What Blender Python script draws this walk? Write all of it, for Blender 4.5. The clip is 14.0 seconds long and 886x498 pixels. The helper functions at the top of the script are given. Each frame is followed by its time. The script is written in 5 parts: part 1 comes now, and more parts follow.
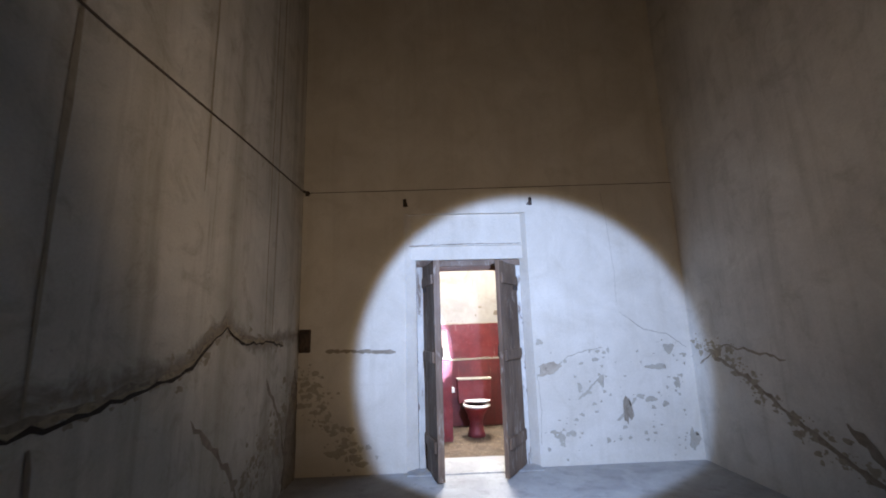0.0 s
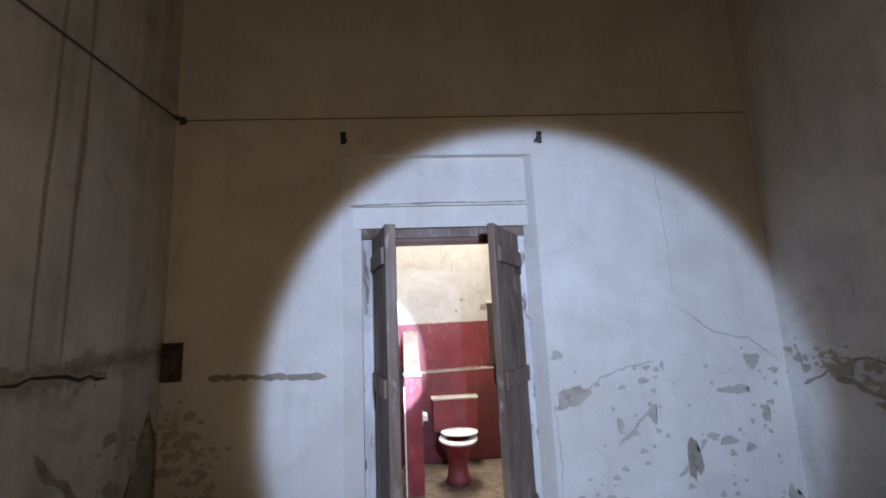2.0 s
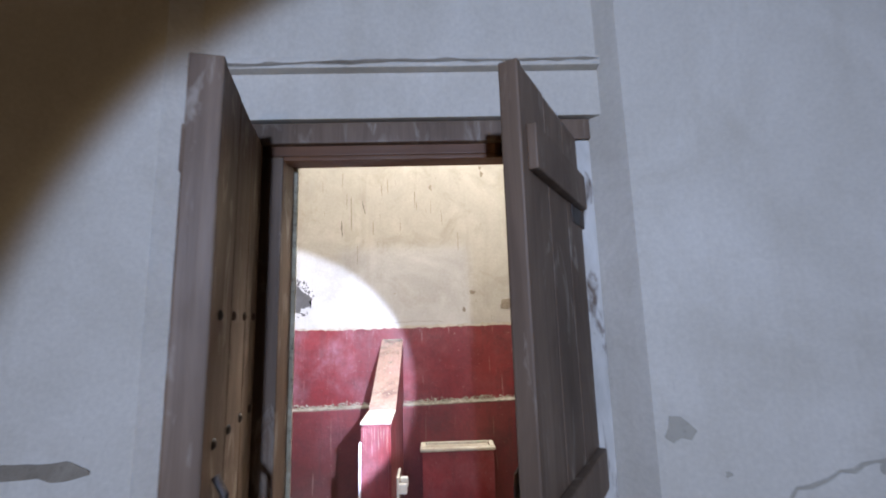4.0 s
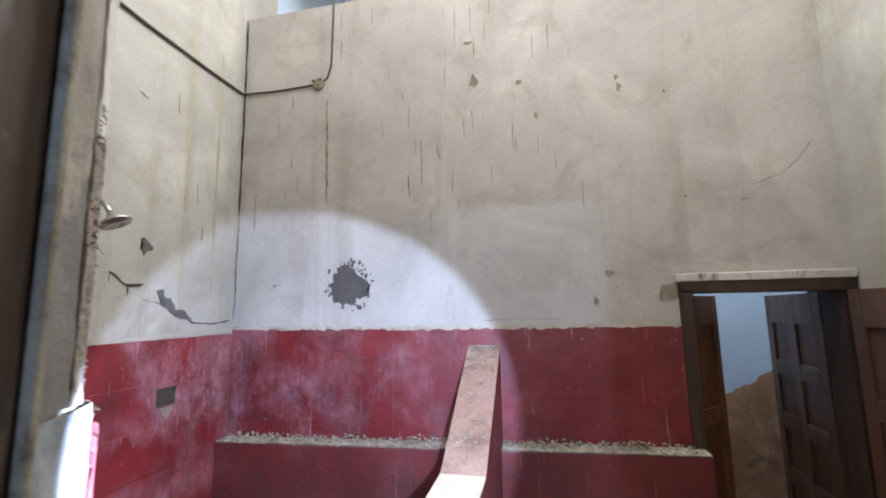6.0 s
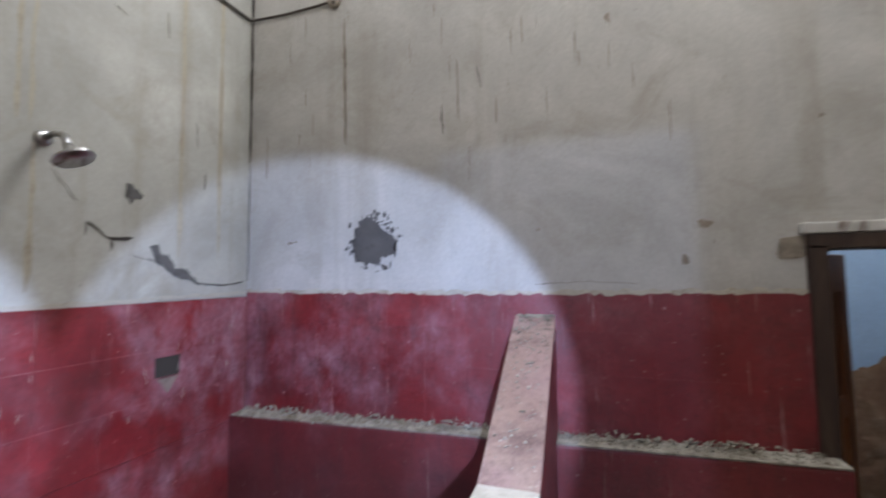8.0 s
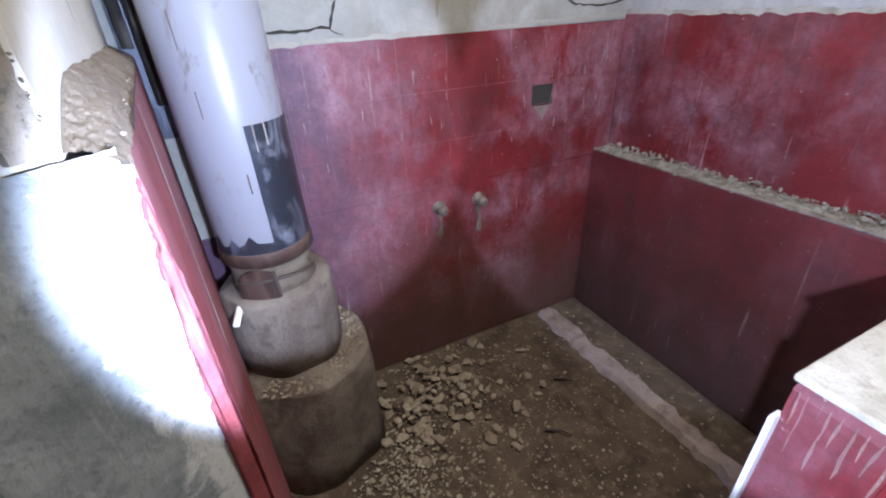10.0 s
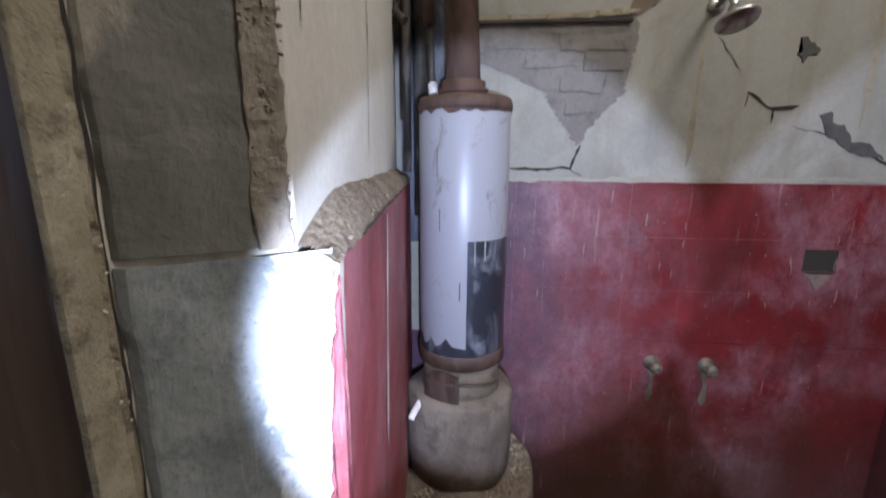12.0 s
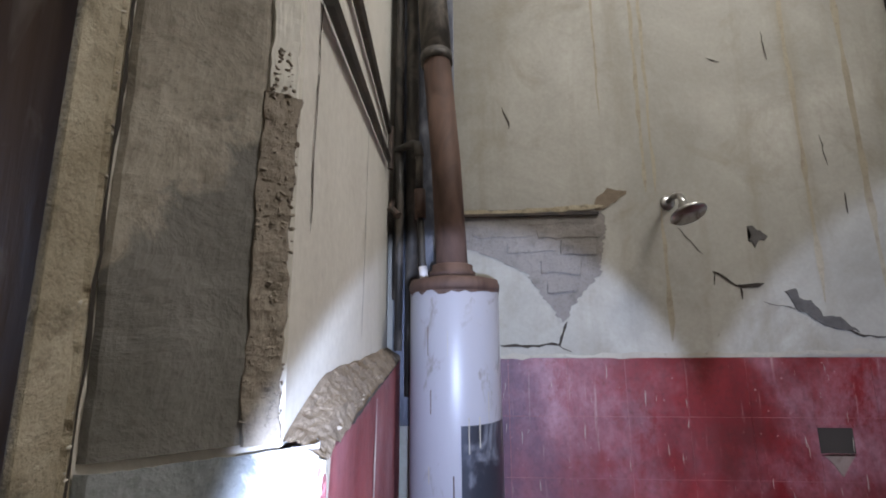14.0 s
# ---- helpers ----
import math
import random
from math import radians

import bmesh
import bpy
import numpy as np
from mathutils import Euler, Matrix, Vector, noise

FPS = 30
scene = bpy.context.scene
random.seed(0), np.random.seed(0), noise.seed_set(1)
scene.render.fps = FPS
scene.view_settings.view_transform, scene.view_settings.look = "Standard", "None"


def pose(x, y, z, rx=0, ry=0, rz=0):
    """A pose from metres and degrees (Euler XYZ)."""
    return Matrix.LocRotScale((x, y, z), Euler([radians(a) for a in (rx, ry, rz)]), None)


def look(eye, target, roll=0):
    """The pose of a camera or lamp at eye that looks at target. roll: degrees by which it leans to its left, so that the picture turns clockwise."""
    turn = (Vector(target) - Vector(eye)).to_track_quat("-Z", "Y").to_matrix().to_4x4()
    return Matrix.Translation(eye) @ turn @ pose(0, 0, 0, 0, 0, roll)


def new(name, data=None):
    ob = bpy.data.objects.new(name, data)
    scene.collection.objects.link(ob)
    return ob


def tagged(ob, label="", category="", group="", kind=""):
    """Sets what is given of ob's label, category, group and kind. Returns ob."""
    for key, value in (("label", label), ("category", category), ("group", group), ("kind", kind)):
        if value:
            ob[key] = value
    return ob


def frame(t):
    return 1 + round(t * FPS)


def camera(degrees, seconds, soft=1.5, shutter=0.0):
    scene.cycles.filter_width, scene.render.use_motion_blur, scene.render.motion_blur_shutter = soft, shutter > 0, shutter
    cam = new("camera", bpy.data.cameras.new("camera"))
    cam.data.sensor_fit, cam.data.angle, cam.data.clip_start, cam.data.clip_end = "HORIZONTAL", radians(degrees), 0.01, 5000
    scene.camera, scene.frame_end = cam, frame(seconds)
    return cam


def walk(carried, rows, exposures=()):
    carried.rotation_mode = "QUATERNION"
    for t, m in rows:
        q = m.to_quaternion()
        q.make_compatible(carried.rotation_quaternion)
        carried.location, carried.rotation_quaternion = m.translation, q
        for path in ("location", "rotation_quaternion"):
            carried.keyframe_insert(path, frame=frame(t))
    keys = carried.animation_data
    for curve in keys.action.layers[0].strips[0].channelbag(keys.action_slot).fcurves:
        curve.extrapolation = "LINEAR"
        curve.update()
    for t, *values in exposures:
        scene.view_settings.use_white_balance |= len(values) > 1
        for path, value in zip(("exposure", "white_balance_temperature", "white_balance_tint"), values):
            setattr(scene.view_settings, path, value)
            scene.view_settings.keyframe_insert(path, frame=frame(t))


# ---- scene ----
cam = camera(91.6, 14.0, soft=1.9, shutter=0.3)
PATH = [
    (0.0, pose(0.138, -4.530, 1.357, 100.64, 1.66, -2.52)),
    (0.5, pose(0.233, -4.144, 1.407, 100.18, 1.92, -1.70)),
    (1.0, pose(0.267, -3.687, 1.445, 99.58, 2.61, -4.12)),
    (1.5, pose(0.274, -3.253, 1.463, 99.37, 2.58, -5.09)),
    (2.0, pose(0.338, -2.837, 1.463, 99.41, 2.52, -5.12)),
    (2.5, pose(0.455, -2.376, 1.514, 99.02, 2.64, -4.94)),
    (2.7, pose(0.495, -2.207, 1.488, 99.11, 2.69, -4.89)),
    (4.8, pose(0.757, -0.638, 1.554, 98.61, 0.62, 5.45)),
    (5.0, pose(0.727, -0.534, 1.593, 98.06, 0.55, 7.65)),
    (5.5, pose(0.700, -0.287, 1.543, 98.13, 0.60, 11.61)),
    (6.0, pose(0.675, -0.066, 1.533, 97.98, 0.99, 12.61)),
    (6.5, pose(0.688, 0.116, 1.503, 98.10, 1.18, 13.76)),
    (7.0, pose(0.692, 0.221, 1.507, 98.27, 1.55, 11.65)),
    (7.5, pose(0.649, 0.299, 1.527, 97.83, 1.97, 8.85)),
    (8.0, pose(0.603, 0.336, 1.509, 93.65, 0.59, 18.63)),
    (8.5, pose(0.567, 0.351, 1.473, 81.26, 0.64, 38.07)),
    (8.7, pose(0.558, 0.347, 1.487, 75.31, 2.13, 41.90)),
    (10.8, pose(0.522, 0.498, 1.513, 58.90, 1.00, 80.30)),
    (11.0, pose(0.519, 0.500, 1.514, 59.65, 0.56, 85.45)),
    (11.5, pose(0.510, 0.495, 1.517, 65.61, 0.02, 92.18)),
    (12.0, pose(0.519, 0.494, 1.518, 77.20, -0.35, 95.17)),
    (12.5, pose(0.524, 0.498, 1.523, 88.61, -0.24, 95.76)),
    (13.0, pose(0.527, 0.496, 1.526, 97.77, -0.20, 94.92)),
    (13.5, pose(0.527, 0.493, 1.526, 100.64, 0.27, 93.80)),
    (14.0, pose(0.527, 0.489, 1.527, 100.22, 0.39, 93.68)),
]
walk(cam, PATH, [(0.0, 1.75, 6400, 10), (1.0, 1.6, 6400, 10), (2.0, 1.3, 6500, 10), (2.7, 1.15, 6600, 10), (4.8, 0.4, 6900, 10), (5.5, 0.12, 6500, 10), (6.0, -0.02, 6200, 10), (6.5, -0.15, 6100, 10), (7.5, -0.4, 5750, 10),
                 (8.5, -0.5, 6100, 10), (10.8, -0.35, 6400, 10), (11.0, -0.4, 6500, 10), (11.5, -1.0, 6500, 10), (12.5, -1.0, 6500, 10), (14.0, -0.98, 6450, 10)])

# ---- world, sun, lamps ----
world = bpy.data.worlds.new("world")
scene.world = world
world.use_nodes = True
wn = world.node_tree
sky = wn.nodes.new("ShaderNodeTexSky")
sky.sky_type, sky.sun_disc = "NISHITA", False
sky.sun_elevation, sky.sun_rotation = radians(68), radians(-90)
wn.links.new(sky.outputs[0], wn.nodes["Background"].inputs[0])
wn.nodes["Background"].inputs[1].default_value = 0.12


def lamp(name, kind, m, energy, colour, **more):
    data = bpy.data.lights.new(name, kind)
    data.energy, data.color = energy, colour
    if kind == "AREA":
        data.shape, data.size, data.size_y = "RECTANGLE", more["size"], more["size_y"]
    if kind == "SPOT":
        data.spot_size, data.spot_blend, data.shadow_soft_size = radians(more["cone"]), more["blend"], more["radius"]
    if kind == "SUN":
        data.angle = radians(more["angle"])
    ob = new(name, data)
    ob.matrix_world = m
    return ob


# the sun comes from -x, 68 degrees high, through the open roof light
lamp("sun", "SUN", look((-2.0, 1.0, 8.0), (-2.0 + 3.23, 1.0, 0.0)), 2.2, (1.0, 0.93, 0.82), angle=1.0)
# sky light in the roof openings of the washroom and of the passage behind it, both unseen and assumed
lamp("roof_light", "AREA", look((0.5, 0.95, 4.86), (0.5, 0.95, 0.0)), 47, (1.0, 0.98, 0.97), size=1.4, size_y=0.75)
# No window is known here: fill lamp added to light the jamb from the east.
lamp("high_window_light", "AREA", look((1.99, 0.90, 3.75), (0.0, 0.90, 2.4)), 4, (1.0, 0.98, 0.97), size=0.75, size_y=1.2)
# Fill lamp added in the gap over the north wall to brighten the front wall.
lamp("north_window_light", "AREA", look((0.88, 2.09, 4.10), (0.5, 0.30, 1.7)), 128, (1.0, 0.98, 0.97), size=0.72, size_y=0.72)
lamp("passage_light", "AREA", look((1.9, 2.95, 3.0), (1.9, 2.95, 0.0)), 30, (0.93, 0.97, 1.0), size=1.0, size_y=0.5)
# the hand torch that lights the walk, as fixed beams for each of the two rooms, with a warm fringe
TORCH = (0.55, 0.67, 1.0)
lamp("torch_beam", "SPOT", look((0.72, -3.00, 1.90), (1.15, 0.0, 1.14)), 210, (0.43, 0.60, 1.0), cone=62, blend=0.14, radius=0.05)
lamp("torch_fringe", "SPOT", look((0.72, -3.00, 1.90), (1.15, 0.0, 1.14)), 10, (1.0, 0.80, 0.42), cone=65, blend=0.10, radius=0.012)
# Warm fill lamp apart from the torch, added to lift the dark room's upper walls.
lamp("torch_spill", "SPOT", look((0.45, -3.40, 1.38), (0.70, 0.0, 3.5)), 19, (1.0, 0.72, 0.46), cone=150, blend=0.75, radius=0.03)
lamp("torch_beam_wash", "SPOT", look((0.66, 0.24, 1.37), (-0.46, 2.06, 1.00)), 235, TORCH, cone=58, blend=0.16, radius=0.012)
lamp("torch_beam_tank", "SPOT", look((0.72, 0.56, 1.44), (-1.01, 0.50, 1.15)), 250, TORCH, cone=50, blend=0.20, radius=0.012)


# ---- materials ----
class Nodes:
    """Short hand for a principled material on world positions."""

    def __init__(self, name, rough=0.8, metal=0.0):
        self.mat = bpy.data.materials.new(name)
        self.mat.use_nodes = True
        self.tree = self.mat.node_tree
        self.bsdf = self.tree.nodes["Principled BSDF"]
        self.bsdf.inputs["Roughness"].default_value = rough
        self.bsdf.inputs["Metallic"].default_value = metal
        self.geo = self.tree.nodes.new("ShaderNodeNewGeometry")
        self.info = self.tree.nodes.new("ShaderNodeObjectInfo")

    def link(self, a, b):
        self.tree.links.new(a, b)

    def pos(self, scale=(1, 1, 1), shift=(0, 0, 0)):
        n = self.tree.nodes.new("ShaderNodeMapping")
        n.inputs["Scale"].default_value = scale
        n.inputs["Location"].default_value = shift
        self.link(self.geo.outputs["Position"], n.inputs["Vector"])
        return n.outputs[0]

    def xyz(self):
        n = self.tree.nodes.new("ShaderNodeSeparateXYZ")
        self.link(self.geo.outputs["Position"], n.inputs[0])
        return n.outputs

    def noise(self, size, detail=5.0, stretch=(1, 1, 1), rough=0.6, warp=0.0, shift=(0, 0, 0)):
        n = self.tree.nodes.new("ShaderNodeTexNoise")
        n.inputs["Scale"].default_value = size
        n.inputs["Detail"].default_value = detail
        n.inputs["Roughness"].default_value = rough
        n.inputs["Distortion"].default_value = warp
        self.link(self.pos(stretch, shift), n.inputs["Vector"])
        return n.outputs["Fac"]

    def ramp(self, fac, a, b, lo=0.0, hi=1.0):
        n = self.tree.nodes.new("ShaderNodeMapRange")
        n.inputs["From Min"].default_value, n.inputs["From Max"].default_value = a, b
        n.inputs["To Min"].default_value, n.inputs["To Max"].default_value = lo, hi
        self.link(fac, n.inputs["Value"])
        return n.outputs[0]

    def mul(self, a, b, kind="MULTIPLY"):
        n = self.tree.nodes.new("ShaderNodeMath")
        n.operation = kind
        for k, v in enumerate((a, b)):
            if isinstance(v, (int, float)):
                n.inputs[k].default_value = v
            else:
                self.link(v, n.inputs[k])
        return n.outputs[0]

    def mix(self, fac, a, b):
        n = self.tree.nodes.new("ShaderNodeMix")
        n.data_type = "RGBA"
        if isinstance(fac, (int, float)):
            n.inputs["Factor"].default_value = fac
        else:
            self.link(fac, n.inputs["Factor"])
        for k, v in ((6, a), (7, b)):
            if isinstance(v, tuple):
                n.inputs[k].default_value = (*v, 1)
            else:
                self.link(v, n.inputs[k])
        return n.outputs[2]

    def done(self, colour, bumps=(), rough=None):
        if isinstance(colour, tuple):
            self.bsdf.inputs["Base Color"].default_value = (*colour, 1)
        else:
            self.link(colour, self.bsdf.inputs["Base Color"])
        last = None
        for fac, strength, distance in bumps:
            n = self.tree.nodes.new("ShaderNodeBump")
            n.inputs["Strength"].default_value = strength
            n.inputs["Distance"].default_value = distance
            self.link(fac, n.inputs["Height"])
            if last:
                self.link(last, n.inputs["Normal"])
            last = n.outputs[0]
        if last:
            self.link(last, self.bsdf.inputs["Normal"])
        if rough is not None:
            self.link(rough, self.bsdf.inputs["Roughness"])
        return self.mat


def plaster(name, base, light, stain, dark=(0.12, 0.10, 0.08), streaks=0.6, stains=0.6, mould=0.0):
    """Old limewash: broad clouds, runs of damp, small chips."""
    n = Nodes(name, 0.9)
    cloud = n.noise(1.7, 6, rough=0.62, warp=0.6)
    c = n.mix(n.ramp(cloud, 0.35, 0.68), base, light)
    run = n.noise(1.0, 5, stretch=(7, 7, 0.55), warp=0.3)
    c = n.mix(n.mul(n.ramp(run, 0.52, 0.78), 0.6 * stains), c, stain)
    patch = n.noise(3.1, 7, rough=0.7, warp=1.1, shift=(3, 1, 7))
    c = n.mix(n.mul(n.ramp(patch, 0.52, 0.74), 0.7 * stains), c, stain)
    drip = n.noise(1.0, 3, stretch=(34, 34, 2.6), warp=0.15, shift=(1, 5, 2))
    where = n.noise(1.3, 2, shift=(9, 2, 4))
    c = n.mix(n.mul(n.mul(n.ramp(drip, 0.70, 0.75), n.ramp(where, 0.45, 0.6)), streaks), c, dark)
    chip = n.noise(19, 3, warp=0.5, shift=(4, 4, 1))
    c = n.mix(n.mul(n.ramp(chip, 0.74, 0.77), 0.7 * streaks), c, dark)
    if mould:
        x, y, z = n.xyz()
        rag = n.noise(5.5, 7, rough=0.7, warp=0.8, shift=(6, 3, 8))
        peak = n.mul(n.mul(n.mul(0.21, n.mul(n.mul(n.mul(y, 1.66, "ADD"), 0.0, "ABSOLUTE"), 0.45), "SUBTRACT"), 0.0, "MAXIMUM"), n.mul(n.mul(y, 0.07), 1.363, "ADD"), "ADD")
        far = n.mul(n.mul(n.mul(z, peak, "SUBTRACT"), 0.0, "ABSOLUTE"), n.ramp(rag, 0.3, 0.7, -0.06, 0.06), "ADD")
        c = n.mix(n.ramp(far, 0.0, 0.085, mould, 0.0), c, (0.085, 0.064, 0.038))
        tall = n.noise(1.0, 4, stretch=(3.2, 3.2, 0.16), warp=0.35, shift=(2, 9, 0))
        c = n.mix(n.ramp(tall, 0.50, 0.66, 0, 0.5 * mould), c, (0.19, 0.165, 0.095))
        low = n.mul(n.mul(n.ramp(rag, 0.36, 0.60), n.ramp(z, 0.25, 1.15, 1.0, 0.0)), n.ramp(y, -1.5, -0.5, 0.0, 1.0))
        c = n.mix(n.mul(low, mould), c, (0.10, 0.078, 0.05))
    fine = n.noise(70, 6)
    c = n.mix(n.ramp(fine, 0.3, 0.7, 0.0, 0.16), c, dark)
    return n.done(c, ((cloud, 0.25, 0.02), (patch, 0.3, 0.008), (fine, 0.3, 0.002)))


def red_wash(name, base=(0.125, 0.0065, 0.008), light=(0.215, 0.015, 0.017), pale=(0.42, 0.29, 0.27), dust=0.6, dirt=0.6, heater_side=False, grime_shade=False):
    """Red lime paint, rubbed, dusty, scratched and marked by pale runs and dark grime; torchlight and shade are partly
    put into its colour.
    """
    n = Nodes(name, 0.55)
    cloud = n.noise(3.3, 8, warp=0.2, rough=0.70)
    c = n.mix(n.ramp(cloud, 0.35, 0.68), base, light)
    c = n.mix(n.ramp(n.info.outputs["Random"], 0, 1, 0.0, 0.22), c, (0.075, 0.005, 0.007))
    wide = n.noise(1.9, 5, warp=0.1, shift=(4, 1, 6))
    wipe = n.noise(6.0, 10, stretch=(1, 1, 0.7), rough=0.78, warp=0.1, shift=(2, 7, 3))
    # Lilac film, stronger towards -x: dust plus torchlight put into the colour.
    torch_film = n.mul(n.mul(n.ramp(wide, 0.42, 0.60), n.ramp(wipe, 0.38, 0.62)), n.ramp(n.xyz()[0], -0.1, 0.7, 1.0, 0.3))
    c = n.mix(n.mul(torch_film, dust), c, (0.40, 0.24, 0.28))
    grime = n.noise(3.6, 8, warp=0.25, rough=0.72, shift=(8, 8, 2))
    c = n.mix(n.ramp(grime, 0.50, 0.70, 0, dirt), c, (0.045, 0.014, 0.012))
    drop = n.noise(1.0, 5, stretch=(16, 16, 1.6), warp=0.4, shift=(3, 6, 5))
    c = n.mix(n.ramp(drop, 0.56, 0.74, 0, 0.6 * dirt), c, (0.06, 0.02, 0.02))
    if heater_side:
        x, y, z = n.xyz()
        # Pale lilac band right of the heater: its torchlight is put into the colour.
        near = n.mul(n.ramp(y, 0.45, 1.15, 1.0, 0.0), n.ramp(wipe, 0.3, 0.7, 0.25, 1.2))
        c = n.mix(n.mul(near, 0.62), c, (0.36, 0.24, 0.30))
        # Darker and bluish next to the heater.
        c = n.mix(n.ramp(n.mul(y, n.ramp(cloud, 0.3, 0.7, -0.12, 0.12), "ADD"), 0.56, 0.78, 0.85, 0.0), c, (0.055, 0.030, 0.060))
    if heater_side or grime_shade:
        # Darker low on the shower side: grime plus the partition's shade as colour.
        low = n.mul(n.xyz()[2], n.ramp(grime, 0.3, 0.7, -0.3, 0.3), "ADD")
        reach = n.mul(n.ramp(low, 0.15, 0.75 if heater_side else 0.95, 0.85, 0.0), n.ramp(n.xyz()[0], 0.2, 0.6, 1.0, 0.25))
        c = n.mix(reach, c, (0.075, 0.038, 0.026) if heater_side else (0.038, 0.022, 0.016))
    run = n.noise(1.0, 4, stretch=(52, 52, 3.4), warp=0.2, shift=(6, 1, 1))
    c = n.mix(n.mul(n.ramp(run, 0.64, 0.74), n.ramp(wide, 0.30, 0.60, 0.1, 0.7)), c, pale)
    spot = n.noise(58, 4, shift=(1, 8, 5))
    c = n.mix(n.ramp(spot, 0.68, 0.73, 0, 0.65), c, pale)
    fine = n.noise(60, 6)
    c = n.mix(n.ramp(fine, 0.5, 0.75, 0, 0.35), c, (0.04, 0.012, 0.010))
    return n.done(c, ((cloud, 0.45, 0.015), (wipe, 0.35, 0.006), (run, 0.25, 0.003), (fine, 0.4, 0.002)), n.ramp(wipe, 0.3, 0.7, 0.42, 0.75))


def wood(name, base, light, dust, axis=(1, 1, 0.06), dusty=0.5, rough=0.62):
    n = Nodes(name, rough)
    grain = n.noise(30, 6, stretch=axis, warp=0.7)
    c = n.mix(n.ramp(grain, 0.3, 0.7), base, light)
    cloud = n.noise(3.0, 5, stretch=(1, 1, 0.35), warp=0.6, shift=(5, 3, 1))
    c = n.mix(n.ramp(cloud, 0.45, 0.72, 0, 0.7), c, tuple(v * 0.45 for v in base))
    flake = n.noise(16, 5, stretch=(1, 1, 0.3), warp=0.9, shift=(2, 2, 9))
    c = n.mix(n.ramp(flake, 0.57, 0.68, 0, dusty), c, dust)
    return n.done(c, ((grain, 0.5, 0.003), (flake, 0.3, 0.003)), n.ramp(cloud, 0.3, 0.7, rough - 0.15, rough + 0.15))


def rough_stone(name, a, b, c3, size=9.0, bump=0.02, rough=0.92):
    n = Nodes(name, rough)
    big = n.noise(size * 0.35, 6, warp=0.8)
    mid = n.noise(size, 8, rough=0.68)
    c = n.mix(n.ramp(big, 0.36, 0.66), a, b)
    c = n.mix(n.ramp(mid, 0.52, 0.7, 0, 0.8), c, c3)
    fine = n.noise(size * 9, 6)
    c = n.mix(n.ramp(fine, 0.55, 0.75, 0, 0.45), c, tuple(v * 0.35 for v in a))
    return n.done(c, ((mid, 0.8, bump), (fine, 0.6, bump * 0.25)))


def metal(name, base, other, rough=0.45, shine=0.9, amount=(0.5, 0.62)):
    n = Nodes(name, rough, shine)
    cloud = n.noise(14, 6, stretch=(1, 1, 0.5), warp=0.8)
    c = n.mix(n.ramp(cloud, *amount), base, other)
    n.link(n.ramp(cloud, amount[0], amount[1], shine, 0.05), n.bsdf.inputs["Metallic"])
    return n.done(c, ((cloud, 0.25, 0.003),), n.ramp(cloud, *amount, rough, 0.85))


M_ROOM = plaster("old_limewash", (0.54, 0.50, 0.43), (0.65, 0.61, 0.54), (0.36, 0.31, 0.23), streaks=0.3, stains=0.4)
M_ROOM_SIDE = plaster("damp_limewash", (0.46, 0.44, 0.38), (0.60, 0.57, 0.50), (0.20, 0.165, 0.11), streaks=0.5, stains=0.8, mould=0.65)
M_ROOM_RIGHT = plaster("grey_limewash", (0.46, 0.44, 0.40), (0.60, 0.58, 0.53), (0.24, 0.21, 0.16), streaks=0.4, stains=0.6)
# M_WASH more stained, and darkened to hold the side walls' weaker daylight.
M_WEST = plaster("dimmed_limewash", (0.275, 0.262, 0.228), (0.41, 0.395, 0.35), (0.22, 0.195, 0.145), streaks=0.7, stains=1.0)
# Cleaner cream coat; its lightness also carries the front wall's stronger daylight.
M_CREAM = plaster("cream_limewash", (0.56, 0.53, 0.46), (0.68, 0.65, 0.57), (0.44, 0.40, 0.31), streaks=0.3, stains=0.35)
M_WASH = plaster("washroom_limewash", (0.37, 0.355, 0.325), (0.54, 0.52, 0.48), (0.29, 0.26, 0.21), streaks=0.75, stains=0.9)
M_BLUE = plaster("blue_limewash", (0.42, 0.52, 0.66), (0.52, 0.62, 0.74), (0.36, 0.44, 0.54), streaks=0.2, stains=0.3)
M_RED = red_wash("red_limewash")
M_REDLOW = red_wash("grimy_shaded_red_limewash", (0.11, 0.009, 0.010), (0.17, 0.020, 0.021), (0.22, 0.15, 0.12), 0.15, 0.85, grime_shade=True)
# Paler copy of the red: torchlight on the front dado put into the colour.
M_REDFRONT = red_wash("torchlit_red_limewash", (0.21, 0.028, 0.030), (0.33, 0.085, 0.090), dust=0.7, dirt=0.45)
M_REDWEST = red_wash("west_red_limewash", dust=0.65, dirt=0.5, heater_side=True)
M_REDTOP = red_wash("worn_red_plaster", (0.19, 0.105, 0.080), (0.29, 0.20, 0.155), (0.42, 0.37, 0.29), 0.7, 0.95)
M_JOINT = rough_stone("joint_mortar", (0.25, 0.085, 0.085), (0.33, 0.16, 0.155), (0.16, 0.02, 0.02), 9, 0.003)
M_JOINT_DARK = rough_stone("red_joint_mortar", (0.13, 0.016, 0.017), (0.20, 0.05, 0.05), (0.10, 0.008, 0.01), 9, 0.003)
M_GREY = rough_stone("grey_cement", (0.17, 0.178, 0.18), (0.29, 0.295, 0.285), (0.115, 0.118, 0.115), 11, 0.010)
M_MOULD = rough_stone("brown_mould", (0.27, 0.235, 0.175), (0.33, 0.29, 0.22), (0.20, 0.165, 0.12), 20, 0.003)
M_MORTAR = rough_stone("old_mortar", (0.31, 0.265, 0.205), (0.42, 0.37, 0.30), (0.20, 0.165, 0.125), 12, 0.012)
